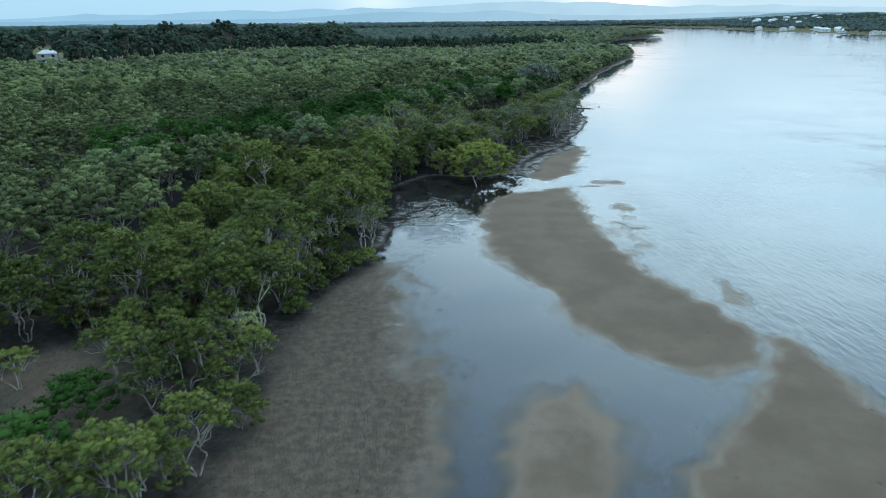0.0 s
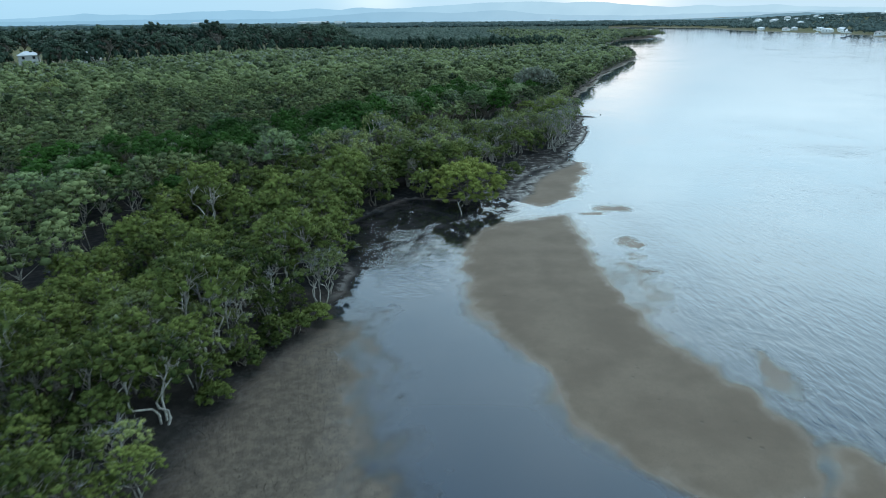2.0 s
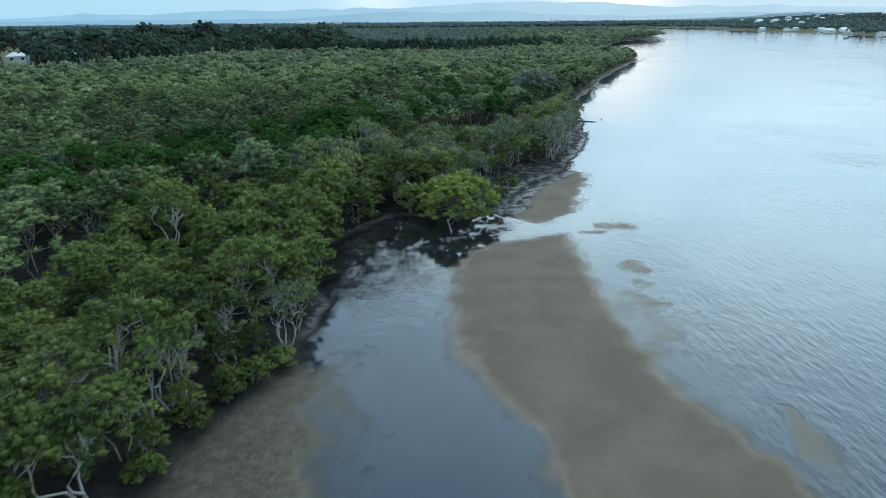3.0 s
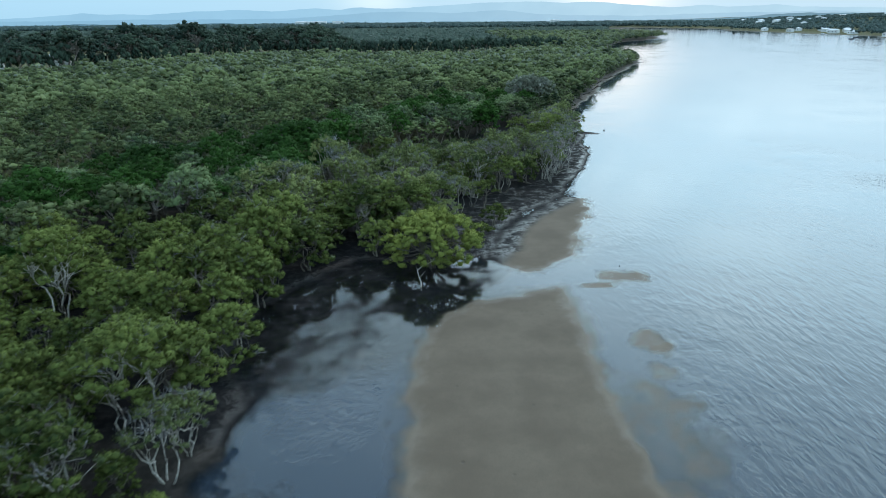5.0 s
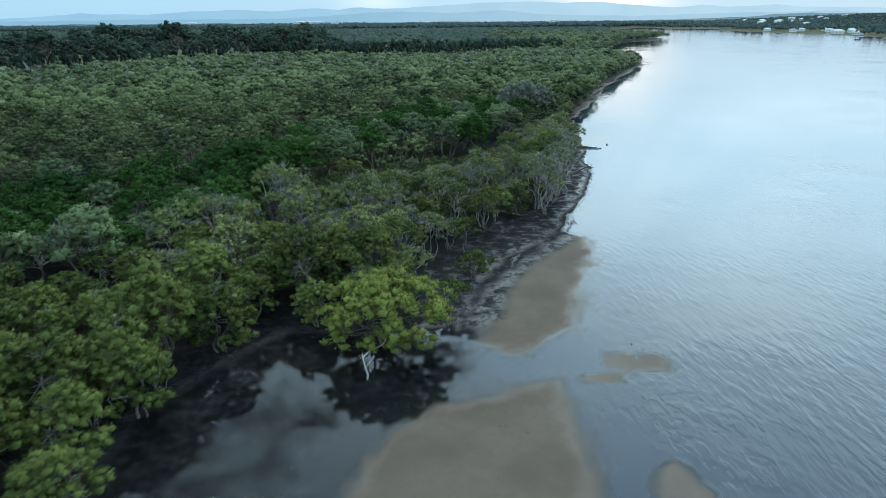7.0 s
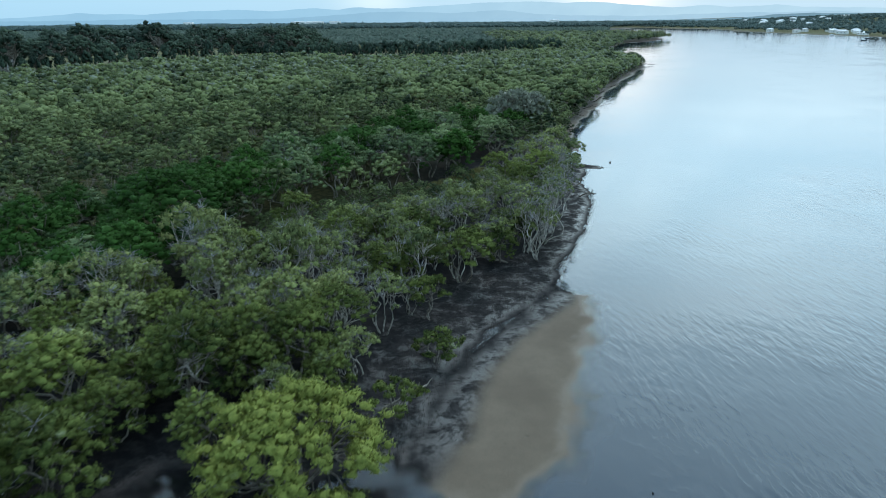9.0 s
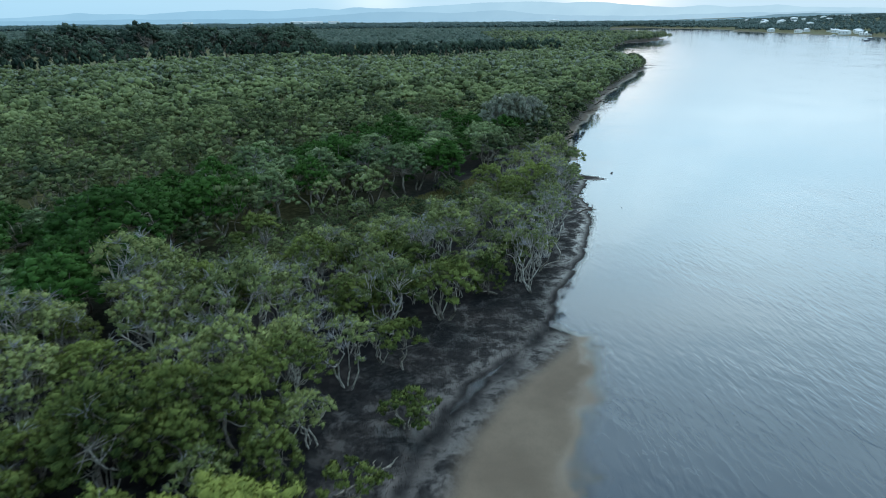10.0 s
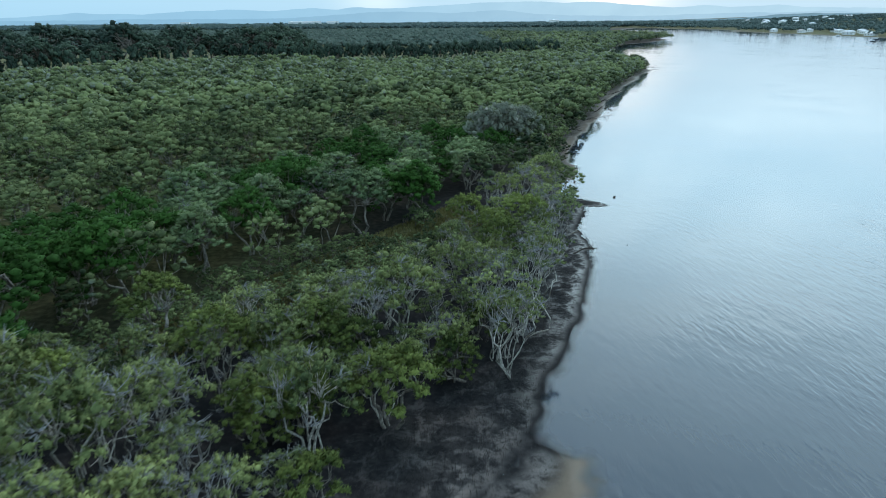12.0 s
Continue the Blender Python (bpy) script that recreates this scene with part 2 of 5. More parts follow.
def water_material():
    """Shallow tidal water: murky, clear enough to show the bed where it is thin."""
    m, n, out = material("river_water")
    place = n.node("ShaderNodeNewGeometry").outputs["Position"]
    turn = n.node("ShaderNodeMapping")
    turn.inputs["Rotation"].default_value = (0, 0, radians(28))
    turn.inputs["Scale"].default_value = (1.0, 0.32, 1.0)
    n.link(place, turn.inputs[0])
    small = n.noise(turn.outputs[0], 2.1, 3.0, 0.5, 0.3)
    swell = n.noise(turn.outputs[0], 0.45, 3.0, 0.5, 0.3)
    calm = n.ramp(n.noise(place, 0.05, 3.0), 0.40, 0.62)
    xyz = n.node("ShaderNodeSeparateXYZ")
    n.link(place, xyz.inputs[0])
    # the river carries ripples, the sheltered bay hardly any
    river = n.ramp(n.math("SUBTRACT", xyz.outputs[0], n.math("MULTIPLY", xyz.outputs[1], 0.10)), 3.0, 18.0, 0.006, 1.0)
    river = n.math("MULTIPLY", river, n.ramp(xyz.outputs[1], 70.0, 190.0, 1.0, 0.42))
    # wind lanes: long wandering patches where the ripples stand higher
    lanes = n.node("ShaderNodeMapping")
    lanes.inputs["Rotation"].default_value = (0, 0, radians(-24))
    lanes.inputs["Scale"].default_value = (1.0, 0.30, 1.0)
    n.link(place, lanes.inputs[0])
    wind = n.ramp(n.noise(lanes.outputs[0], 0.022, 6.0, 0.62, 0.8), 0.50, 0.66, 0.85, 1.7)
    river = n.math("MULTIPLY", river, wind)
    crest = n.node("ShaderNodeTexWave")
    n.link(turn.outputs[0], crest.inputs["Vector"])
    for key, value in (("Scale", 0.22), ("Distortion", 14.0), ("Detail", 4.0), ("Detail Scale", 0.45)):
        crest.inputs[key].default_value = value
    height = n.math("ADD", n.math("MULTIPLY", small, 0.8), n.math("MULTIPLY", swell, 0.45))
    height = n.math("ADD", height, n.math("MULTIPLY", n.math("POWER", crest.outputs["Fac"], 5.0), 0.07))
    height = n.math("MULTIPLY", height, n.math("MULTIPLY", river, n.math("ADD", n.math("MULTIPLY", calm, 0.7), 0.3)))
    # the tide runs out of the inlet and breaks into small ripples at its mouth
    mouth = n.vmath("LENGTH", n.vmath("MULTIPLY", n.vmath("SUBTRACT", place, (-1.8, 73.5, 0.0)), (0.20, 0.11, 0.0)))
    mouth = n.math("ADD", mouth, n.math("MULTIPLY", n.math("SUBTRACT", n.noise(place, 0.22, 4.0, 0.6), 0.5), 1.6))
    mouth = n.math("MULTIPLY", n.ramp(mouth, 0.5, 1.15, 1.0, 0.0), n.ramp(n.noise(place, 0.7, 4.0, 0.6), 0.40, 0.56))
    edge = n.vmath("LENGTH", n.vmath("MULTIPLY", n.vmath("SUBTRACT", place, (22.5, 70.0, 0.0)), (0.22, 0.030, 0.0)))
    edge = n.math("MULTIPLY", n.ramp(edge, 0.4, 1.1, 1.0, 0.0), n.ramp(n.noise(place, 0.5, 4.0, 0.6), 0.40, 0.56))
    rush = n.node("ShaderNodeMapping")
    rush.inputs["Rotation"].default_value = (0, 0, radians(-30))
    rush.inputs["Scale"].default_value = (1.5, 0.6, 1.0)
    n.link(place, rush.inputs[0])
    riffle = n.math("MULTIPLY", n.noise(rush.outputs[0], 4.2, 3.0, 0.65, 0.8), n.math("ADD", n.math("MULTIPLY", mouth, 0.42), n.math("MULTIPLY", edge, 0.22)))
    height = n.math("ADD", height, riffle)
    normal = bump(n, height, 1.0, 0.125)
    fres = n.node("ShaderNodeFresnel")
    fres.inputs[0].default_value = 1.34
    n.link(normal, fres.inputs["Normal"])
    gloss = n.node("ShaderNodeBsdfAnisotropic", distribution="GGX")
    gloss.inputs["Color"].default_value = rgb(0.97, 0.98, 1.0)
    gloss.inputs["Roughness"].default_value = 0.045
    n.link(normal, gloss.inputs["Normal"])
    clear_part = n.node("ShaderNodeBsdfTransparent")
    clear_part.inputs[0].default_value = rgb(0.70, 0.76, 0.76)
    murk = n.node("ShaderNodeBsdfDiffuse")
    # the inlet's water is darker than the rest
    inlet_reach = n.vmath("LENGTH", n.vmath("MULTIPLY", n.vmath("SUBTRACT", place, (-3.0, 85.0, 0.0)), (0.075, 0.085, 0.0)))
    n.link(n.mix(n.ramp(inlet_reach, 0.75, 1.25, 1.0, 0.0), rgb(0.019, 0.030, 0.046), rgb(0.010, 0.011, 0.012)), murk.inputs[0])
    deep = n.node("ShaderNodeAttribute")
    deep.attribute_name = "depth"
    body = n.shader_mix(n.ramp(deep.outputs["Fac"], 0.0, 0.075, 0.10, 0.95), clear_part.outputs[0], murk.outputs[0])
    water = n.shader_mix(fres.outputs[0], body, gloss.outputs[0])
    # where the film runs out over wet sand it breaks up and ends
    film = n.math("ADD", deep.outputs["Fac"], n.math("MULTIPLY", n.math("SUBTRACT", n.noise(place, 1.3, 8.0, 0.72), 0.5), 0.15))
    film = n.math("ADD", film, n.math("MULTIPLY", n.math("SUBTRACT", n.noise(place, 0.28, 4.0, 0.6), 0.5), 0.14))
    dry = n.node("ShaderNodeBsdfTransparent")
    n.link(n.shader_mix(n.math("MULTIPLY", n.ramp(film, -0.02, 0.050), n.ramp(deep.outputs["Fac"], 0.0, 0.03)), dry.outputs[0], water), out.inputs[0])
    return m


def plain(name, color, rough=0.6, vary=0.15, scale=2.0, metallic=0.0):
    m, n, out = material(name)
    place = n.node("ShaderNodeNewGeometry").outputs["Position"]
    f = n.noise(place, scale, 4.0)
    dim = tuple(c * (1 - vary) for c in color[:3]) + (1.0,)
    n.link(principled(n, n.mix(f, dim, color), rough, 0.4, None, metallic), out.inputs[0])
    return m


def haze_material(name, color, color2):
    """Distant hills, with many kilometres of bright, hazy air painted as a glow."""
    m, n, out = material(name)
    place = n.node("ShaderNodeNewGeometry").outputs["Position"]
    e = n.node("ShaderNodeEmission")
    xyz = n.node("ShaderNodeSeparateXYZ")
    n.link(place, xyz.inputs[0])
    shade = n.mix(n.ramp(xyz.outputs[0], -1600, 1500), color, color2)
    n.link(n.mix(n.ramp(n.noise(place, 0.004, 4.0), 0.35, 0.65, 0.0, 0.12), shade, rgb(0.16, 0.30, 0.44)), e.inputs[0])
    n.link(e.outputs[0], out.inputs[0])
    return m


GROUND, WATER = ground_material(), water_material()
WALL_WHITE = plain("white_boards", rgb(0.72, 0.73, 0.72))
ROOF_PALE = plain("pale_sheet_roof", rgb(0.42, 0.46, 0.50), 0.55)
ROOF_GREY = plain("grey_tile_roof", rgb(0.22, 0.21, 0.21))
GLASS_DARK = plain("dark_window_glass", rgb(0.03, 0.035, 0.04), 0.1)
POLE_WOOD = plain("pole_wood", rgb(0.16, 0.14, 0.12), 0.8)
HULL_WHITE = plain("white_hull", rgb(0.75, 0.76, 0.76), 0.35)
HULL_DARK = plain("dark_hull", rgb(0.08, 0.09, 0.11), 0.4)


# ------------------------------------------------------------ mesh tools
class Buf:
    """Collects vertices and faces of three or four corners for one mesh."""

    def __init__(self):
        self.v, self.f, self.n, self.facing = [], [], 0, []

    def add(self, v, f, facing=None):
        v = np.asarray(v, float).reshape(-1, 3)
        self.v.append(v)
        self.facing.append(np.zeros_like(v) if facing is None else facing)
        self.f.append(np.asarray(f, int) + self.n)
        self.n += len(v)

    def arrays(self):
        v = np.concatenate(self.v)
        return v, self.f, np.concatenate(self.facing) if len(self.facing) == len(self.v) else np.zeros_like(v)

    def mesh(self, name, mat, smooth=False):
        v, faces, facing = self.arrays()
        me = bpy.data.meshes.new(name)
        me.vertices.add(len(v))
        me.vertices.foreach_set("co", v.ravel())
        loops = np.concatenate([f.ravel() for f in faces])
        totals = np.concatenate([np.full(len(f), f.shape[1]) for f in faces])
        me.loops.add(len(loops))
        me.loops.foreach_set("vertex_index", loops)
        me.polygons.add(len(totals))
        me.polygons.foreach_set("loop_start", np.r_[0, np.cumsum(totals)[:-1]])
        me.polygons.foreach_set("loop_total", totals)
        me.polygons.foreach_set("use_smooth", np.full(len(totals), smooth))
        me.update(calc_edges=True)
        if np.any(facing):
            me.normals_split_custom_set_from_vertices(facing)
        me.materials.append(mat)
        return me


def tube(buf, pts, radii, sides=5):
    pts, n = np.asarray(pts, float), len(pts)
    ring = np.linspace(0, 2 * np.pi, sides, endpoint=False)
    tang = np.gradient(pts, axis=0)
    tang /= np.linalg.norm(tang, axis=1)[:, None] + 1e-9
    ref = np.where(np.abs(tang[:, 2:3]) > 0.9, [[1.0, 0, 0]], [[0, 0, 1.0]])
    a = np.cross(tang, ref)
    a /= np.linalg.norm(a, axis=1)[:, None] + 1e-9
    b = np.cross(tang, a)
    v = pts[:, None] + np.asarray(radii)[:, None, None] * (np.cos(ring)[None, :, None] * a[:, None] + np.sin(ring)[None, :, None] * b[:, None])
    i, j = np.meshgrid(np.arange(n - 1), np.arange(sides), indexing="ij")
    k = (j + 1) % sides
    buf.add(v.reshape(-1, 3), np.stack([i * sides + j, i * sides + k, (i + 1) * sides + k, (i + 1) * sides + j], -1).reshape(-1, 4))


def ico(level):
    bm = bmesh.new()
    bmesh.ops.create_icosphere(bm, subdivisions=level, radius=1.0)
    v = np.array([p.co[:] for p in bm.verts])
    f = np.array([[p.index for p in face.verts] for face in bm.faces])
    bm.free()
    return v, f


ICO1, ICO2 = ico(1), ico(2)
OCT = (np.array([(1, 0, 0), (0, 1, 0), (-1, 0, 0), (0, -1, 0), (0, 0, 1), (0, 0, -1)], float),
       np.array([(0, 1, 4), (1, 2, 4), (2, 3, 4), (3, 0, 4), (1, 0, 5), (2, 1, 5), (3, 2, 5), (0, 3, 5)]))


def unit(rng, n):
    d = rng.normal(size=(n, 3))
    return d / np.linalg.norm(d, axis=1)[:, None]


def leaves(buf, rng, at, out, length, width, facing):
    """A pointed sprig at each place, standing out of the head and turned upwards."""
    n = len(at)
    k = out + unit(rng, n) * 0.6 + np.array([0, 0, 0.2])
    k /= np.linalg.norm(k, axis=1)[:, None]
    s = np.cross(k, unit(rng, n))
    s /= np.linalg.norm(s, axis=1)[:, None] + 1e-9
    d = np.cross(s, k) + out * rng.uniform(0.2, 1.0, (n, 1)) + np.array([0, 0, 0.35])
    d /= np.linalg.norm(d, axis=1)[:, None] + 1e-9
    size = rng.uniform(0.6, 1.3, (n, 1))
    l, w = length * size, width * size
    v = np.stack([at + s * w * 0.5 - d * l * 0.35, at - s * w * 0.5 - d * l * 0.35, at + d * l * 0.65], 1)
    facing = facing + unit(rng, n) * 0.22
    facing = np.repeat(facing / (np.linalg.norm(facing, axis=1)[:, None] + 1e-9), 3, axis=0)
    buf.add(v.reshape(-1, 3), np.arange(3 * n).reshape(n, 3), facing)


def clump(buf, rng, c, r, count, length, width, core=ICO2, flat=0.8, heart=None, full=0.82, dome=0.3):
    """A head of foliage: a dense lobed middle under a coat of short upright sprigs."""
    turn = rng.uniform(0, 3.14)
    stretch = rng.uniform(0.78, 1.28)
    form = np.array([stretch, 1 / stretch, flat * rng.uniform(0.8, 1.15)])
    spin = np.array([[math.cos(turn), -math.sin(turn), 0], [math.sin(turn), math.cos(turn), 0], [0, 0, 1]])
    lobes = unit(rng, 12)
    lobes[:, 2] = np.where(lobes[:, 2] < -0.2, -lobes[:, 2], lobes[:, 2])
    high = rng.uniform(0.1, 0.62, 12)

    def reach(d):
        return 0.60 + np.max(high * np.exp(7.0 * (d @ lobes.T - 1)), axis=1)

    dirs, tri = core
    inner = (dirs * (full * reach(dirs) * rng.uniform(0.88, 1.12, len(dirs)))[:, None] * r * form) @ spin.T
    flats = np.cross(inner[tri[:, 1]] - inner[tri[:, 0]], inner[tri[:, 2]] - inner[tri[:, 0]])
    away = np.zeros_like(inner)
    for k in range(3):
        np.add.at(away, tri[:, k], flats)
    away /= np.linalg.norm(away, axis=1)[:, None] + 1e-9
    if heart is not None:
        away = away + dome * (c - heart) / (np.linalg.norm(c - heart) + 1e-9)
        away /= np.linalg.norm(away, axis=1)[:, None] + 1e-9
    buf.add(inner + c, tri, away)
    d = unit(rng, count)
    d[:, 2] = np.where(d[:, 2] < -0.4, -d[:, 2], d[:, 2])
    at = (d * (reach(d) * (full + (1.04 - full) * rng.uniform(0.0, 1.0, count)))[:, None] * r * form) @ spin.T + c
    leaves(buf, rng, at, d @ spin.T, length, width, away[np.argmax(d @ dirs.T, axis=1)])


def head(buf, rng, c, r, puffs, count, heart, dome, **coat):
    """One rounded head of a crown, made of several smaller ragged clumps."""
    if puffs == 1:
        return clump(buf, rng, c, r, count, heart=heart, dome=dome, **coat)
    turn = rng.uniform(0, 6.28)
    whole = (c - heart) / (np.linalg.norm(c - heart) + 1e-9)
    for k in range(puffs):
        a, up = 2.39996 * k + turn, 0.95 - 1.25 * k / puffs
        off = np.array([math.cos(a) * math.sqrt(max(0.0, 1 - up * up)), math.sin(a) * math.sqrt(max(0.0, 1 - up * up)), up * 0.8])
        at = c + (off + rng.normal(size=3) * 0.14) * r * rng.uniform(0.5, 0.72)
        clump(buf, rng, at, r * rng.uniform(0.42, 0.62), max(4, count // puffs), heart=at - off - whole * dome, dome=0.8, **coat)


def bend(rng, a, b, n, wobble):
    """A crooked line from a to b."""
    t = np.linspace(0, 1, n)[:, None]
    a, b = np.asarray(a, float), np.asarray(b, float)
    p = a + (b - a) * t
    long = np.linalg.norm(b - a)
    for turns, share in ((1.0, 1.3), (2.0, 0.8), (3.3, 0.45)):
        p += rng.normal(size=3) * wobble * share * long * np.sin(np.pi * t) * np.sin(np.pi * turns * t + rng.uniform(0, 6.28))
    p[:, 2] += 0.08 * long * np.sin(np.pi * t[:, 0])
    return p


def tree_bufs(seed, high, wide, clumps, size, per, length, width, stems=3, stem_r=0.10, bare=0.12, low=0.45, core=ICO2, sides=5, twigs=22, flat=0.8, limb_n=5, skirt=0, full=0.82, dome=0.3, puffs=1):
    """Trunk, limbs, twigs and crown of one broad tree: crooked stems fork into limbs, and each limb bears tufts of leaves."""
    rng = np.random.default_rng(seed)
    trunk, crown, twig = Buf(), Buf(), Buf()
    tops = []
    turn = rng.uniform(0, 6.28)
    for i in range(stems):
        a = turn + 6.28 * i / stems + rng.uniform(-0.5, 0.5)
        foot = np.array([math.cos(a), math.sin(a), 0]) * rng.uniform(0.05, 0.30) * min(1, wide / 3)
        out = wide * rng.uniform(0.25, 0.65)
        top = np.array([math.cos(a) * out, math.sin(a) * out, high * rng.uniform(0.42, 0.62)])
        foot[2] = -0.3
        pts = bend(rng, foot, top, 8, 0.09)
        tube(trunk, pts, np.linspace(stem_r * rng.uniform(0.8, 1.2), stem_r * 0.55, 8), sides)
        tops.append((top, pts))
    for i in range(clumps + skirt):
        t = (i + 0.6) / clumps if i < clumps else rng.uniform(0.45, 0.95)
        a = i * 2.39996 + rng.uniform(-0.35, 0.35) + turn
        rad = wide * (0.95 * math.sqrt(t)) * rng.uniform(0.86, 1.0)
        z = high * (low + (1 - low) * math.sqrt(max(0.0, 1 - (rad / wide) ** 2 * 0.96))) - size * 0.55 + rng.uniform(-0.18, 0.12) * high * 0.5
        if i >= clumps:
            z = high * rng.uniform(0.10, 0.32) + size * 0.2
        c = np.array([math.cos(a) * rad, math.sin(a) * rad, z])
        r = size * rng.uniform(0.75, 1.2)
        top, pts = min(tops, key=lambda q: np.linalg.norm(q[0] - c))
        start = pts[-2] if rng.random() < 0.5 else pts[-1]
        tube(trunk, bend(rng, start, c, limb_n, 0.09), np.linspace(stem_r * 0.5, stem_r * 0.14, limb_n), max(3, sides - 2))
        if twigs and rng.random() < bare * 2.2:
            for d in unit(rng, twigs):
                d[2] = abs(d[2])
                tip = c + d * r * rng.uniform(0.9, 1.35)
                tube(twig, [c + d * 0.1, c + d * r * 0.6 + rng.normal(size=3) * 0.06, tip], [0.022, 0.014, 0.006], 3)
            if rng.random() < 0.45:
                continue
        head(crown, rng, c, r, puffs, per, np.array([0, 0, high * 0.25]), dome, length=length, width=width, core=core, flat=flat, full=full)
    return trunk, crown, twig


def part(name, buf, mat, parent, label="", smooth=False):
    ob = new(name, buf.mesh(name, mat, smooth) if isinstance(buf, Buf) else buf)
    ob.parent = parent
    if label:
        tagged(ob, label)
    return ob


def make_tree(name, label, seed, leaf, m, group="", category="tree", bark=None, apart=False, **shape):
    trunk, crown, twig = tree_bufs(seed, **shape)
    root = new(name)
    tagged(root, label, category, group)
    if apart:
        # stems and limbs that stand clear of one another
        start = 0
        for i, (v, f) in enumerate(zip(trunk.v, trunk.f)):
            piece = Buf()
            piece.add(v, f - start)
            start += len(v)
            part("stem" if i < shape["stems"] else "limb", piece, bark or BARK, root, smooth=True)
    else:
        part("trunk", trunk, bark or BARK, root, smooth=True)
    if crown.n:
        part("crown", crown, leaf, root, smooth=True)
    if twig.n:
        tagged(part("twig_spray", twig, TWIG, root, "leafless grey twigs"), kind="stuff")
    root.matrix_basis = m
    return root


def place_at(x, y, z=0.0, turn=0.0, s=1.0, sz=None):
    return Matrix.LocRotScale((x, y, z), Euler((0, 0, turn)), (s, s, sz or s))


# ------------------------------------------------------------ plan of the shore
# foot of the mangroves, south to north, then inland far round the back
SHORE = [(-15, -40), (-14.5, 10), (-13.8, 30), (-12.6, 37), (-12.8, 45), (-11.4, 52), (-8.6, 58.5), (-6.4, 64.8), (-5.7, 70.5), (-8.6, 76), (-8.6, 84),
         (-5.9, 89.5), (-2.8, 94.5), (0.5, 94.0), (5.0, 93.5), (8.6, 95.5), (8.0, 103), (8.8, 111), (13.0, 119), (18.4, 123.6), (21.8, 128.0),
         (25.2, 137), (28.0, 147), (28.5, 157), (31.5, 167), (33.5, 186), (35.5, 203), (45.5, 233), (52, 251), (60, 278), (82, 335), (107, 394), (108, 412), (96, 440),
         (120, 540), (172, 690), (255, 820), (262, 900), (240, 1000), (330, 1400), (452, 1720)]
LAND = SHORE + [(900, 1800), (900, 4950), (-4900, 4950), (-4900, -40)]
EAST = [(452, 1720), (568, 1400), (500, 1230), (492, 1150), (506, 1016), (498, 857), (476, 745), (450, 600), (430, 300), (430, -40), (4950, -40), (4950, 4950), (900, 4950)]
MUD = [(9.0, 93), (8.0, 96), (7.0, 104), (8, 112), (12, 120), (20, 129), (27, 147), (28, 158), (30.5, 170.5), (33, 170), (36.2, 168), (33.0, 165.8), (30.8, 161), (31.3, 151), (28.8, 144), (26.4, 137.5), (23.6, 128), (22.2, 121.5), (19.8, 116.5), (15.2, 110), (12.2, 104), (10.8, 97)]
SAND_A = [(5.0, 80.6), (6.6, 83.0), (10.0, 85.6), (15.2, 87.5), (14.8, 75.1), (15.2, 63.4), (16.8, 56.0), (19.2, 49.5), (20.3, 44.3), (18.5, 41.1), (14.9, 39.1), (12.6, 42.0), (9.7, 45.8), (8.5, 48.2), (8.4, 52.5), (6.6, 56.2), (4.1, 62.1), (3.6, 71.1)]
SAND_B = [(22.2, 44.3), (23.4, 41.1), (23.7, 36.8), (24.3, 31), (23, 22), (18, 16), (9, 18), (9.6, 26), (13.3, 31.8), (16.9, 35.9), (20.4, 41.1)]
SAND_C = [(2.6, 35.0), (4.6, 37.9), (7.1, 38.5), (8.6, 36.0), (8.7, 32.8), (7.7, 29.3), (6, 25), (2, 24), (1.6, 29.4)]
SAND_D = [(9.6, 96.5), (10.6, 100.4), (13.1, 106.5), (17, 112.5), (21.3, 117.8), (23.0, 117.0), (21.8, 109.8), (20.2, 103.2), (18.0, 95.8), (12.5, 91.8)]
SILT = [(-40, 10), (-40, 30), (-30, 46), (-20, 58), (-12.5, 66), (-6.5, 68), (-4.2, 61), (-3.4, 55), (-2.2, 49.4), (-1.4, 43), (-0.7, 37.4), (-0.6, 20)]
INLET = [(-13, 75), (-6.5, 70), (-2.5, 71.5), (0.5, 77), (2.2, 82), (3.5, 84.8), (7.5, 87), (10.8, 90), (9, 95), (0, 98), (-6, 97), (-13, 88)]
GLADE = [(-29, 37.5), (-26.5, 42.5), (-24, 43.5), (-21, 38.5), (-18.8, 34), (-20.5, 31.8), (-25, 32.5)]


FRINGE = [(-16.8, 46.4), (-19.3, 43.6), (-12.7, 40.2), (-15.9, 37.4), (-12.0, 34.2), (-16.8, 34.9), (-21.1, 39.2), (-14.4, 29.8), (-13.0, 30.2), (-15.2, 27.0), (-17.0, 27.0), (-15.2, 28.5), (-29.3, 43.8), (-27.8, 46.6), (-26.2, 37.6), (-18.3, 26.3), (-18.0, 40.3), (-15.3, 39.5)]


def edge_distance(px, py, poly):
    """Metres inside (plus) or outside (minus) a closed outline."""
    best = np.full(px.shape, 1e9)
    inside = np.zeros(px.shape, bool)
    for (x0, y0), (x1, y1) in zip(poly, poly[1:] + poly[:1]):
        dx, dy = x1 - x0, y1 - y0
        t = np.clip(((px - x0) * dx + (py - y0) * dy) / (dx * dx + dy * dy + 1e-9), 0, 1)
        best = np.minimum(best, np.hypot(px - x0 - t * dx, py - y0 - t * dy))
        if y0 != y1:
            inside ^= ((y0 > py) != (y1 > py)) & (px < (x1 - x0) * (py - y0) / (y1 - y0) + x0)
    return np.where(inside, best, -best)


def smooth(d, lo, hi):
    t = np.clip((d - lo) / (hi - lo), 0, 1)
    return t * t * (3 - 2 * t)


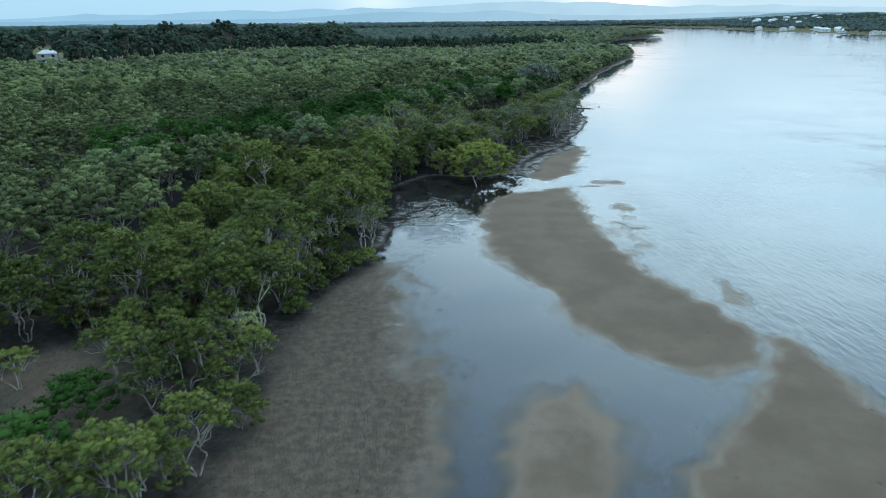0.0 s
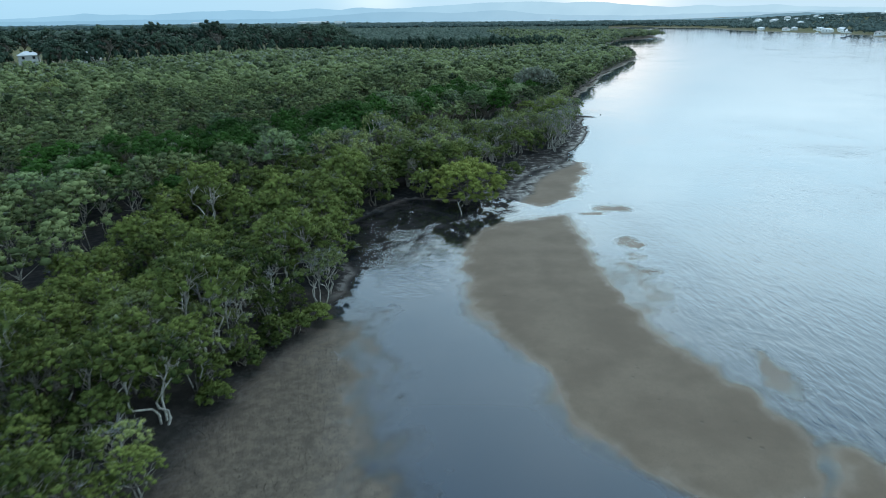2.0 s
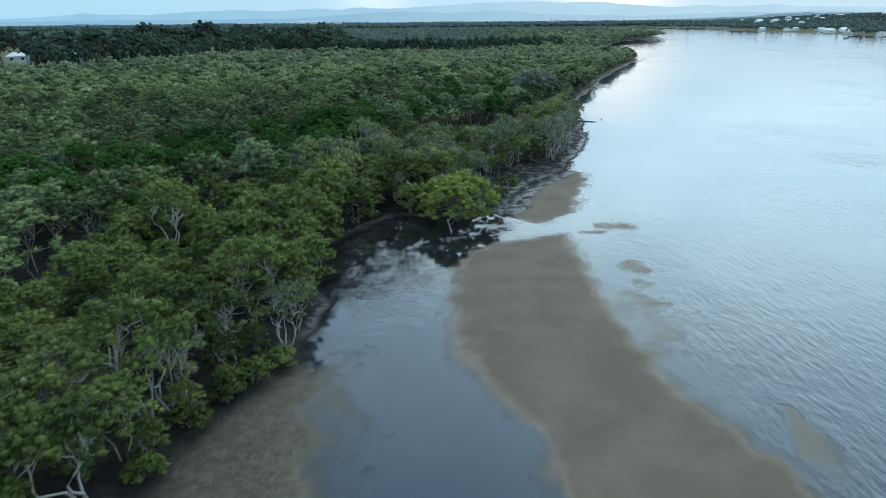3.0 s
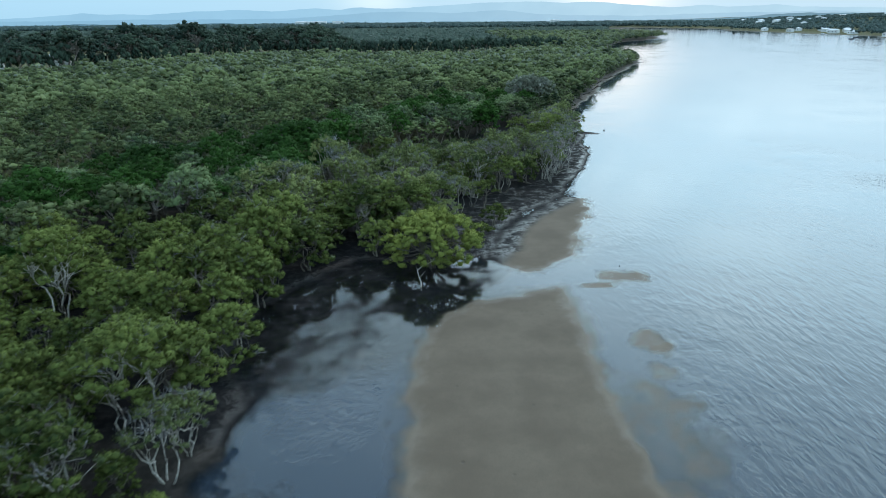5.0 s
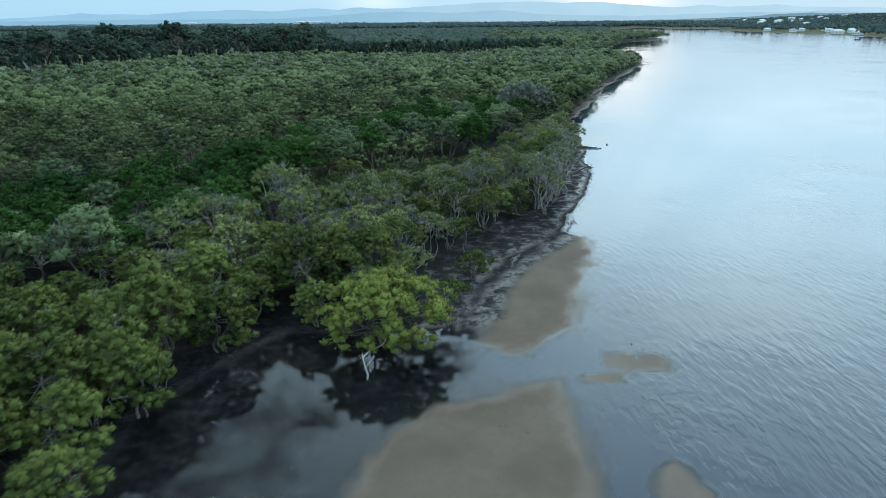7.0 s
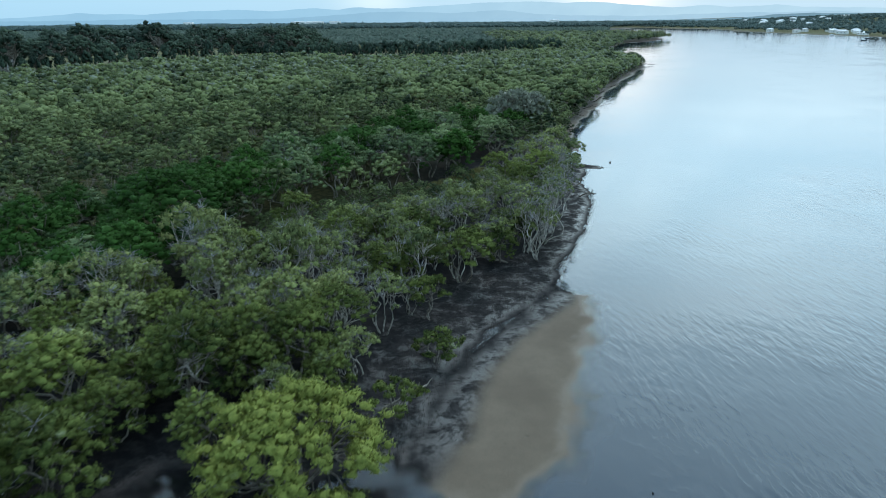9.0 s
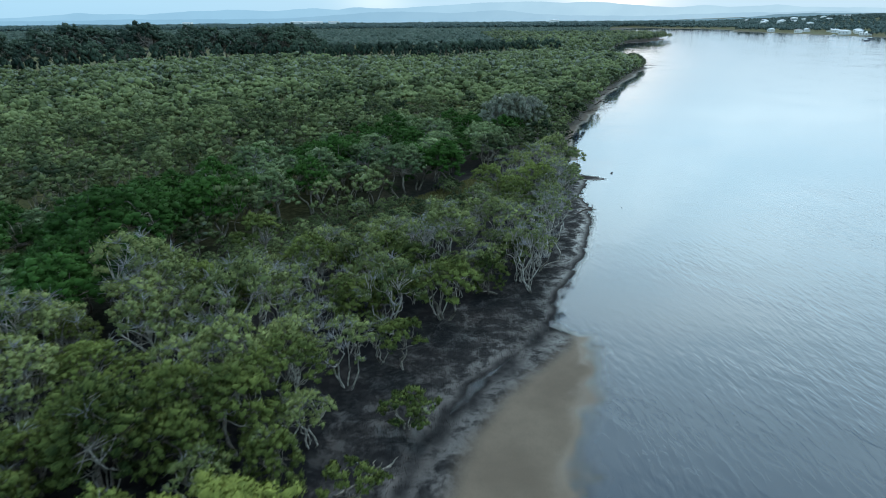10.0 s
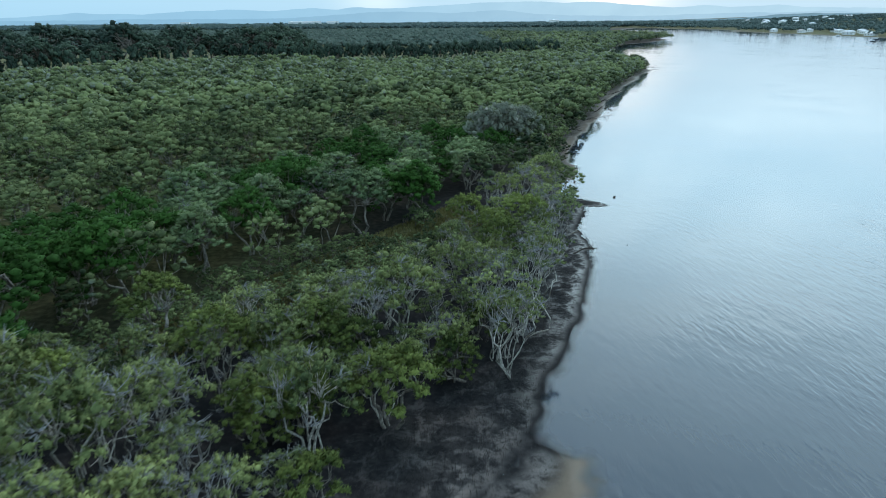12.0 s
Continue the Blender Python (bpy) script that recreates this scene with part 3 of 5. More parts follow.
def rough_field(px, py, scale, seed):
    """Fractal unevenness about zero, from one to minus one."""
    out = np.empty(px.shape)
    flat_out, fx, fy = out.ravel(), px.ravel() * scale, py.ravel() * scale
    for i in range(len(fx)):
        flat_out[i] = noise.fractal((fx[i], fy[i], seed), 1.0, 2.0, 4)
    return flat_out.reshape(px.shape)


def spaced(lo, hi, fine_lo, fine_hi, step, grow):
    mids = list(np.arange(fine_lo, fine_hi + step, step))
    s = step
    while mids[-1] < hi:
        s *= grow
        mids.append(min(hi, mids[-1] + s))
    s = step
    while mids[0] > lo:
        s *= grow
        mids.insert(0, max(lo, mids[0] - s))
    return np.array(mids)


def build_ground():
    xs, ys = spaced(-4900, 4900, -16, 36, 0.46, 1.09), spaced(-40, 4950, 26, 172, 0.62, 1.055)
    gx, gy = np.meshgrid(xs, ys, indexing="ij")
    small = rough_field(gx, gy, 0.45, 3.0)
    large = rough_field(gx, gy, 0.09, 7.0)
    land = np.maximum(edge_distance(gx, gy, LAND), edge_distance(gx, gy, EAST))
    wob = large * 1.1 + small * 0.5
    river = smooth(gx - 0.12 * gy, 8, 34)
    z = -0.10 - 1.4 * river + 0.02 * large - 0.16 * smooth(1 - np.hypot((gx - 2.5) / 9, (gy - 52) / 24), 0, 0.6)
    z = np.maximum(z, -0.10 + 0.165 * smooth(edge_distance(gx, gy, SILT) + large * 3.0 + small * 0.8, -6.0, 8.5))
    sand = np.zeros(z.shape)
    for poly, top in ((SAND_A, 0.055), (SAND_B, 0.05), (SAND_C, 0.01), (SAND_D, 0.05)):
        d = edge_distance(gx, gy, poly) + wob * 0.7
        z = np.maximum(z, -0.10 + (top + 0.10) * smooth(d, -3.2, 2.0))
        sand = np.maximum(sand, smooth(d, -3.6, -1.4))
    # thin bars and ripples that just break the surface off the sand
    for cx, cy, rx, ry, top in ((21.0, 90.2, 1.7, 1.3, 0.002), (18.6, 88.4, 1.8, 0.6, -0.004), (20.1, 78.2, 0.9, 1.3, -0.006), (19.4, 73.5, 0.6, 1.0, -0.020), (18.0, 66.5, 2.2, 5.0, -0.026), (22.4, 52.2, 0.8, 2.2, -0.014)):
        d = 1 - np.hypot((gx - cx) / rx, (gy - cy) / ry) + wob * 0.9 + rough_field(gx, gy, 1.1, cx) * 0.35
        z = np.maximum(z, -0.10 + (top + 0.10) * smooth(d, -1.1, 0.6))
        sand = np.maximum(sand, smooth(d, -0.9, -0.2))
    dm = edge_distance(gx, gy, MUD) + wob * 0.5
    bank = np.maximum(dm, np.minimum(land + 2.6, 3.0) - 6 * (1 - smooth(gy, 92, 98)) - 6 * smooth(gy, 166, 172))
    z = np.maximum(z, -0.10 + 0.165 * smooth(bank, -1.4, 2.2))
    inlet = edge_distance(gx, gy, INLET) + wob * 0.5
    z = np.where(inlet > -2.0, z + (-0.024 - z) * smooth(inlet, -2.0, 1.0) * (z < 0.02), z)
    # a black mud spit and, further on, a pale sandy cove
    spit = 1 - np.hypot((gx - 33.2) / 3.4, (gy - 167.8 + 0.25 * (gx - 33)) / 1.7) + wob * 0.25
    cove = 1 - np.hypot((gx - 37.0) / 2.6, (gy - 209) / 7.0) + wob * 0.2
    z = np.maximum(z, -0.10 + 0.19 * np.maximum(smooth(spit, -0.35, 0.5), smooth(cove, -0.35, 0.5)))
    z = np.maximum(z, -0.10 + 0.60 * smooth(land, -2.2, 9.0))
    z += smooth(land, 60, 200) * 1.0 + 24 * smooth(edge_distance(gx, gy, EAST), 200, 1100) * smooth(gx, 500, 800)
    # a pale bank of sand and mud runs along the river further north
    north = smooth(gy, 170, 188) * (1 - smooth(gy, 430, 470)) * (edge_distance(gx, gy, EAST) < -50)
    strip = smooth(land + wob * 0.9, -4.2, -1.2) * north
    z = np.maximum(z, -0.10 + 0.145 * strip)
    tiny = rough_field(gx, gy, 1.5, 11.0)
    z += (small * 0.016 + tiny * 0.014) * smooth(-land, -30, 0) + small * 0.03 * smooth(land, 0, 3)
    grass = np.maximum(smooth(land + wob, 14, 40) * smooth(gy, 100, 150), smooth(edge_distance(gx, gy, EAST), -1, 3))
    mud = np.maximum(smooth(np.maximum(dm, np.where((gy > 97) & (gy < 168), bank + 0.6, -9)), -2.2, -0.4), smooth(land + wob * 0.6, -2.6, 0.2) * (1 - grass) * np.where(gy > 66, 1.0, 0.8) * (1 - 0.55 * smooth(gy, 160, 200)))
    mud = np.maximum(np.maximum(mud, smooth(inlet, -1.6, 0.4)), smooth(spit, -0.3, 0.1)) * (1 - smooth(cove, -0.3, 0.2))
    glade = smooth(edge_distance(gx, gy, GLADE), -2, 1)
    mud *= 1 - glade
    sand = np.maximum(np.maximum(sand * (1 - mud), glade * 0.25), np.maximum(smooth(cove, -0.3, 0.2), 0.4 * strip * (1 - smooth(land, -2, 1))))
    nx, ny = len(xs), len(ys)
    i, j = np.meshgrid(np.arange(nx - 1), np.arange(ny - 1), indexing="ij")
    a = i * ny + j
    b = Buf()
    b.add(np.stack([gx, gy, z], -1).reshape(-1, 3), np.stack([a, a + ny, a + ny + 1, a + 1], -1).reshape(-1, 4))
    me = b.mesh("ground", GROUND, True)
    col = me.color_attributes.new("zone", "FLOAT_COLOR", "POINT")
    col.data.foreach_set("color", np.stack([sand, grass, mud, np.ones_like(sand)], -1).ravel())
    tagged(new("ground", me), "tidal ground of brown silt, wet sandbars and black mud", "ground", kind="structure")
    return xs, ys, z


GX, GY, GZ = build_ground()


def ground_z(x, y):
    i, j = np.clip(np.searchsorted(GX, x), 1, len(GX) - 1), np.clip(np.searchsorted(GY, y), 1, len(GY) - 1)
    return GZ[i, j]


def build_water():
    """One level sheet; each place knows how deep its bed lies."""
    ix = np.nonzero((GX > -60) & (GX < 4900))[0]
    iy = np.nonzero(GY < 1900)[0]
    gx, gy = np.meshgrid(GX[ix], GY[iy], indexing="ij")
    depth = np.clip(-GZ[np.ix_(ix, iy)], -0.2, 2)
    ny = len(iy)
    i, j = np.meshgrid(np.arange(len(ix) - 1), np.arange(ny - 1), indexing="ij")
    a = i * ny + j
    b = Buf()
    b.add(np.stack([gx, gy, np.zeros_like(gx)], -1).reshape(-1, 3), np.stack([a, a + ny, a + ny + 1, a + 1], -1).reshape(-1, 4))
    me = b.mesh("water", WATER, True)
    me.attributes.new("depth", "FLOAT", "POINT").data.foreach_set("value", depth.ravel())
    tagged(new("water", me), "calm grey-blue tidal river with faint ripples", "water", kind="structure")


build_water()


# ------------------------------------------------------------ hills and far woods
def ridge(name, label, far, knots, color, color2, seed, jag):
    """A range of hills on the horizon: heights by azimuth."""
    rng = np.random.default_rng(seed)
    az = np.linspace(-60, 60, 700)
    h = np.interp(az, [k[0] for k in knots], [k[1] for k in knots])
    h = np.convolve(np.pad(h, 2, mode="edge"), np.ones(5) / 5, "valid")
    for i in range(7):
        h += jag * np.sin(az * (0.7 * 1.9 ** i) + rng.uniform(0, 6.28)) / 1.45 ** i
    a = np.radians(az)
    b = Buf()
    x, y = far * np.sin(a), far * np.cos(a)
    rows = [(1.0, 0.0), (1.01, 0.55), (1.03, 1.0), (1.06, 0.6)]
    v = np.concatenate([np.stack([x * s, y * s, -40 + (h + 40) * k], -1) for s, k in rows])
    n = len(az)
    i, j = np.meshgrid(np.arange(len(rows) - 1), np.arange(n - 1), indexing="ij")
    c = i * n + j
    b.add(v, np.stack([c, c + 1, c + n + 1, c + n], -1).reshape(-1, 4))
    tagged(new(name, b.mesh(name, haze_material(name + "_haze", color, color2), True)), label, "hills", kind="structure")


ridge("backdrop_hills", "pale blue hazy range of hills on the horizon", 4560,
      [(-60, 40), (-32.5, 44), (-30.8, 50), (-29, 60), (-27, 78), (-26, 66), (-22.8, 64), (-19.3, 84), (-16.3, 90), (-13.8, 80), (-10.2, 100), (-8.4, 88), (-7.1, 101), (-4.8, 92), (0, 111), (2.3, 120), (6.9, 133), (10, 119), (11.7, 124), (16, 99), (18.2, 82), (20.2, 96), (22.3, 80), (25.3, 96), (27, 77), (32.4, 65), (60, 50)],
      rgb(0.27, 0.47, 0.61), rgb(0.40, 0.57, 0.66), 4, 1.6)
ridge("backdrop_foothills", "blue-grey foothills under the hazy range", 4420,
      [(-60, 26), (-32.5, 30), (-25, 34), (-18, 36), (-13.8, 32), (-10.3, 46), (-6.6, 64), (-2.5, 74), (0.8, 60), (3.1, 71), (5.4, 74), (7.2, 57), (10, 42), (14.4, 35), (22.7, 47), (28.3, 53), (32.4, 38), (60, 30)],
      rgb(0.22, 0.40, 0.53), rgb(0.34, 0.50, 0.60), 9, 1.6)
# far plain as a low glowing ridge, haze put into its colour
ridge("backdrop_plain", "hazy blue-grey wooded plain far off under the hills", 2750,
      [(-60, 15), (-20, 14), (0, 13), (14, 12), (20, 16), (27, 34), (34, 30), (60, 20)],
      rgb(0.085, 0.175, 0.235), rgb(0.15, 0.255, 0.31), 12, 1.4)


def woods(name, label, seed, spots, size, heads, leaf, rise):
    """Woodland too far off to tell its trees apart: crowns of a few rounded, uneven heads each."""
    rng = np.random.default_rng(seed)
    n = len(spots)
    base = np.repeat(spots, heads, axis=0)
    m = n * heads
    d = unit(rng, m)
    d[:, 2] = np.abs(d[:, 2])
    scale = np.repeat(rng.uniform(0.7, 1.3, n), heads)[:, None] * size
    high = np.repeat(rng.uniform(0.75, 1.2, n), heads) * rise
    at = base + d * scale * np.array([0.75, 0.75, 0.4])
    at[:, 2] += high * rng.uniform(0.45, 0.7, m)
    corner, tri = OCT
    swell = scale[:, None] * rng.uniform(0.26, 0.50, (m, 1, 1)) * rng.uniform(0.7, 1.3, (m, len(corner), 1))
    v = at[:, None] + corner[None] * swell * np.array([1.0, 1.0, 0.85])
    face = corner[None] * 0.6 + d[:, None] * 0.8 + rng.normal(size=(m, len(corner), 3)) * 0.12
    face /= np.linalg.norm(face, axis=2)[..., None]
    b = Buf()
    b.add(v.reshape(-1, 3), (tri[None] + (np.arange(m) * len(corner))[:, None, None]).reshape(-1, 3), face.reshape(-1, 3))
    return tagged(new(name, b.mesh(name, leaf, True)), label, "woodland", kind="stuff")


def scatter(rng, x0, x1, y0, y1, step, keep):
    """Jittered places over a rectangle that keep() accepts."""
    gx, gy = np.meshgrid(np.arange(x0, x1, step), np.arange(y0, y1, step * 0.87), indexing="ij")
    gx = gx + (np.arange(gx.shape[1]) % 2)[None] * step * 0.5
    gx, gy = gx + rng.uniform(-0.32, 0.32, gx.shape) * step, gy + rng.uniform(-0.32, 0.32, gy.shape) * step
    ok = keep(gx, gy)
    return np.stack([gx[ok], gy[ok]], -1)


def in_sight(x, y):
    """The wedge of land that the flight can overlook."""
    return (x > -10 - 0.74 * y) & (x < 20 + 0.9 * y)


rng = np.random.default_rng(11)


def belt_y(x):
    """Where the low mangroves end and the tall inland trees begin."""
    return np.interp(x, [-400, -190, -150, -118, -90, -12, 56, 90], [230, 268, 290, 345, 405, 388, 452, 470])


# woods far off: the air's haze is carried by their leaf colours
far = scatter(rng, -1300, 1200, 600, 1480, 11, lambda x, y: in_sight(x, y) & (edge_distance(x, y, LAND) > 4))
woods("mangrove_flats", "grey-green mangrove flats reaching away to the far woods", 21, np.c_[far, np.ones(len(far))], 4.6, 4, LEAF_FLATS_HAZED, 4.5)
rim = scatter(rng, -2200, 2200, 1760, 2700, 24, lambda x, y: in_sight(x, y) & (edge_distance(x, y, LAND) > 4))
woods("far_woodland", "dark blue-green woodland along the horizon", 22, np.c_[rim, np.ones(len(rim))], 9.0, 5, LEAF_GUM_HAZED, 9.0)
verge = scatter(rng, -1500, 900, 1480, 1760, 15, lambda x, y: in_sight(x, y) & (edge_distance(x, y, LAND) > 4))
woods("wood_edge", "near edge of the dark far woodland", 24, np.c_[verge, np.ones(len(verge))], 5.5, 7, LEAF_GUM_HAZED, 11.0)
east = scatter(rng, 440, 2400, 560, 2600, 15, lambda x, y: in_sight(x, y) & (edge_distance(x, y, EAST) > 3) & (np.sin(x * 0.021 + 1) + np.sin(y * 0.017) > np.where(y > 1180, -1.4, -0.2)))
woods("riverside_woodland", "dark trees on the far river bank", 23, np.c_[east, [ground_z(x, y) for x, y in east]], 4.4, 5, LEAF_GUM_HAZED, 7.0)

# ------------------------------------------------------------ mangroves, mid and far (too many to count)
def stamp(buf, bufs, rng, spots, scales):
    """Lays copies of a few trees at many places into one mesh."""
    pick = rng.integers(0, len(bufs), len(spots))
    tint = []
    turns = rng.uniform(0, 6.28, len(spots))
    for k, (v, faces, facing) in enumerate(bufs):
        sel = np.nonzero(pick == k)[0]
        if not len(sel):
            continue
        c, s = np.cos(turns[sel])[:, None], np.sin(turns[sel])[:, None]
        sc = scales[sel][:, None]
        x = (v[None, :, 0] * c - v[None, :, 1] * s) * sc + spots[sel, 0:1]
        y = (v[None, :, 0] * s + v[None, :, 1] * c) * sc + spots[sel, 1:2]
        z = v[None, :, 2] * sc + spots[sel, 2:3]
        allv = np.stack([x, y, z], -1).reshape(-1, 3)
        start = buf.n
        buf.v.append(allv)
        buf.facing.append(np.stack([facing[None, :, 0] * c - facing[None, :, 1] * s, facing[None, :, 0] * s + facing[None, :, 1] * c, facing[None, :, 2] + 0 * c], -1).reshape(-1, 3))
        off = (np.arange(len(sel)) * len(v))[:, None, None]
        for f in faces:
            buf.f.append((f[None] + off).reshape(-1, f.shape[1]) + start)
        buf.n += len(allv)
        tint.append(np.repeat(rng.uniform(-0.5, 0.5, len(sel)), len(v)))
    return np.concatenate(tint)


def lifted(spots):
    return np.c_[spots, [ground_z(x, y) for x, y in spots]]


def depth_in(x, y):
    return edge_distance(x, y, LAND)


LANE = [(-8, 129), (-2, 138), (4, 146.5), (10, 155.5), (17, 165), (22, 159.5), (15.5, 148), (9, 140), (2, 131.5), (-4.5, 124.5)]
BACK = [(-46, 82), (-38, 83), (-31, 96.5), (-19, 100), (-14.5, 111), (-11.5, 129), (-1, 146.5), (9, 157), (17, 168), (28, 186), (22, 196), (6, 188), (-8, 170), (-20, 147), (-29, 131), (-40, 120), (-50, 97)]
MARSH = [(-2, 222), (6, 217), (18, 220), (24, 226), (17, 231), (4, 227)]


# small openings with marsh grass between the crowns
OPENINGS = ((-25.5, 187, 4.5), (-14, 191, 4.0), (-36, 201, 4.5), (-47, 124, 4.0), (20, 243, 5.0))


def near_band(x, y):
    return (depth_in(x, y) < np.where(y > 148, 10, 21)) & (y > 22) & (y < 172)


SOLO = ((-15.5, 128, 6.2), (-14, 116, 3.4), (-31.5, 117, 5.0), (-39, 90, 4.4), (-16.3, 111.5, 3.2), (-40, 117.5, 3.0), (-10.5, 122, 2.6), (4.3, 93, 5.6), (-28.5, 85.5, 3.0))


def open_ground(x, y):
    alone = np.zeros(np.shape(x), bool)
    for a, b, c in SOLO + OPENINGS:
        alone |= np.hypot(x - a, y - b) < c
    return alone | (edge_distance(x, y, GLADE) > -0.5) | (edge_distance(x, y, LANE) > -0.9) | (edge_distance(x, y, BACK) > 0) | (edge_distance(x, y, MARSH) > -1)


def close_by(x, y):
    return (np.hypot(x - 12, y - 85) < 130) & (y < 215)


mid_shapes, mid_twigs, far_shapes = [], [], []
for k in range(6):
    t, c, g = tree_bufs(300 + k, 5.2 + 0.25 * k, 2.5, 13, 1.16, 88, 0.20, 0.125, dome=0.5, flat=0.8, core=ICO1, full=0.68, puffs=3, stems=2, stem_r=0.08, bare=0.04, sides=3, twigs=3, low=0.14, limb_n=2)
    mid_shapes.append(c.arrays())
    wood = Buf()
    for part_buf in (t, g):
        if part_buf.n:
            v, f, _ = part_buf.arrays()
            start = wood.n
            wood.v.append(v)
            wood.f += [q + start for q in f]
            wood.n += len(v)
    mid_twigs.append(wood.arrays())
for k in range(5):
    _, c, _ = tree_bufs(400 + k, 5.2 + 0.2 * k, 2.7, 14, 1.0, 15, 0.36, 0.22, stems=2, low=0.10, dome=0.9, bare=0.0, sides=3, twigs=0, core=ICO1, full=0.9, flat=0.8)
    far_shapes.append(c.arrays())


def forest(name, label, seed, spots, scales, shapes, woods_too=None):
    r = np.random.default_rng(seed)
    state = r.bit_generator.state
    b = Buf()
    tint = stamp(b, shapes, r, spots, scales)
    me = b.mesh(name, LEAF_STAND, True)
    me.attributes.new("tree", "FLOAT", "POINT").data.foreach_set("value", tint)
    tagged(new(name, me), label, "woodland", kind="stuff")
    if woods_too:
        r.bit_generator.state = state
        b = Buf()
        stamp(b, woods_too, r, spots, scales)
        tagged(new(name + "_stems", b.mesh(name, BARK)), "pale stems and bare twigs under the mangrove canopy", "woodland", kind="stuff")


def canopy_scale(r, spots):
    s = np.array([noise.noise((x * 0.03, y * 0.03, 5.0)) for x, y in spots[:, :2]])
    return 1.0 + 0.24 * s + r.uniform(-0.2, 0.2, len(spots))


mid = scatter(rng, -120, 60, 26, 216, 4.5, lambda x, y: in_sight(x, y) & close_by(x, y) & (depth_in(x, y) > np.where(y > 180, 0.6, 2.6)) & ~near_band(x, y) & ~open_ground(x, y))
mid = lifted(mid)
forest("mangrove_forest", "dense olive-green mangrove canopy with grey twigs", 31, mid, canopy_scale(rng, mid), mid_shapes, mid_twigs)
off = scatter(rng, -420, 190, 26, 700, 5.2, lambda x, y: in_sight(x, y) & (depth_in(x, y) > -0.4) & (y < belt_y(x)) & ~close_by(x, y) & ~open_ground(x, y))
off = lifted(off)
fringe = []
for (x0, y0), (x1, y1) in zip(SHORE, SHORE[1:]):
    if 150 <= y0 < 420:
        for k in range(int(np.hypot(x1 - x0, y1 - y0) / 2.4)):
            t = (k + rng.uniform(0.1, 0.9)) / max(1, int(np.hypot(x1 - x0, y1 - y0) / 2.4))
            fringe.append((x0 + (x1 - x0) * t + rng.uniform(-1.0, 0.7), y0 + (y1 - y0) * t + rng.uniform(-0.7, 0.7)))
fringe = lifted(np.array(fringe))
forest("shore_bushes", "low mangrove bushes along the river's edge", 34, fringe, rng.uniform(0.3, 0.72, len(fringe)), mid_shapes, mid_twigs)
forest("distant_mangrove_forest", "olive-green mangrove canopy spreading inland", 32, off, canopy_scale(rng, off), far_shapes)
more = scatter(rng, -20, 300, 430, 900, 8.5, lambda x, y: (x > 60) & (depth_in(x, y) > -4.5) & (y > belt_y(x)))
more = lifted(more)
forest("river_point_mangroves", "olive-green mangroves on the river points", 33, more, canopy_scale(rng, more) * 1.3, far_shapes)

# ------------------------------------------------------------ tall inland trees
HOUSES = ((-191, 333), (-173, 354))


def by_house(x, y):
    """The yards of the two houses, open towards the shore."""
    return any(-6 < (x - a) + 0.57 * (y - b) < 7 and -62 < y - b < 6 for a, b in HOUSES[:1]) or any(np.hypot(x - a, y - b) < 11 for a, b in HOUSES)


tall = [make_tree("gum_tree", "tall dark gum tree standing over the mangroves", 500 + k, LEAF_FAR, place_at(-4000 - 60 * k, -30), "tall trees behind the mangroves",
                  high=15.0, wide=5.8, clumps=26, size=2.1, per=48, puffs=3, length=0.5, width=0.3, core=ICO1, full=0.88, dome=0.5, stems=1, stem_r=0.35, bare=0.05, low=0.42, sides=4, twigs=5) for k in range(4)]
row = [make_tree("casuarina_tree", "slim dark feathery casuarina in a dense row", 520 + k, LEAF_FAR, place_at(-4300 - 60 * k, -30), "casuarina row",
                 high=10.5, wide=2.2, clumps=12, size=1.3, per=22, length=0.5, width=0.3, core=ICO1, full=0.8, stems=1, stem_r=0.2, bare=0.0, low=0.15, sides=4, twigs=0, flat=1.5) for k in range(3)]
spots = scatter(rng, -420, 100, 240, 640, 10.5, lambda x, y: in_sight(x, y) & (y > belt_y(x) + 8) & (y < belt_y(x) + 90) & (x < -55) & (depth_in(x, y) > 15))
for i, (x, y) in enumerate(spots[:340]):
    s = 0.72 + 0.35 * abs(noise.noise((x * 0.02, y * 0.02, 2.0))) + 0.5 * rng.uniform(0, 1) ** 2
    if by_house(x, y):
        continue
    copy_thing(tall[i % 4], place_at(x, y, ground_z(x, y), rng.uniform(0, 6.28), s))
spots = scatter(rng, -230, 78, 240, 640, 5.2, lambda x, y: in_sight(x, y) & (y > belt_y(x) + 4) & (y < belt_y(x) + 20) & (depth_in(x, y) > 8))
for i, (x, y) in enumerate(spots[:220]):
    s = rng.uniform(0.7, 1.1)
    if by_house(x, y):
        continue
    copy_thing(row[i % 3], place_at(x, y, ground_z(x, y), rng.uniform(0, 6.28), s))
for x, y, s in ((-170, 322, 0.62), (-163, 338, 0.75), (-206, 326, 0.7)):
    copy_thing(tall[int(s * 100) % 4], place_at(x, y, ground_z(x, y), x, s))
for ob in tall + row:
    x, y = rng.uniform(-130, -60), rng.uniform(450, 500)
    ob.matrix_basis = place_at(x, y, ground_z(x, y))

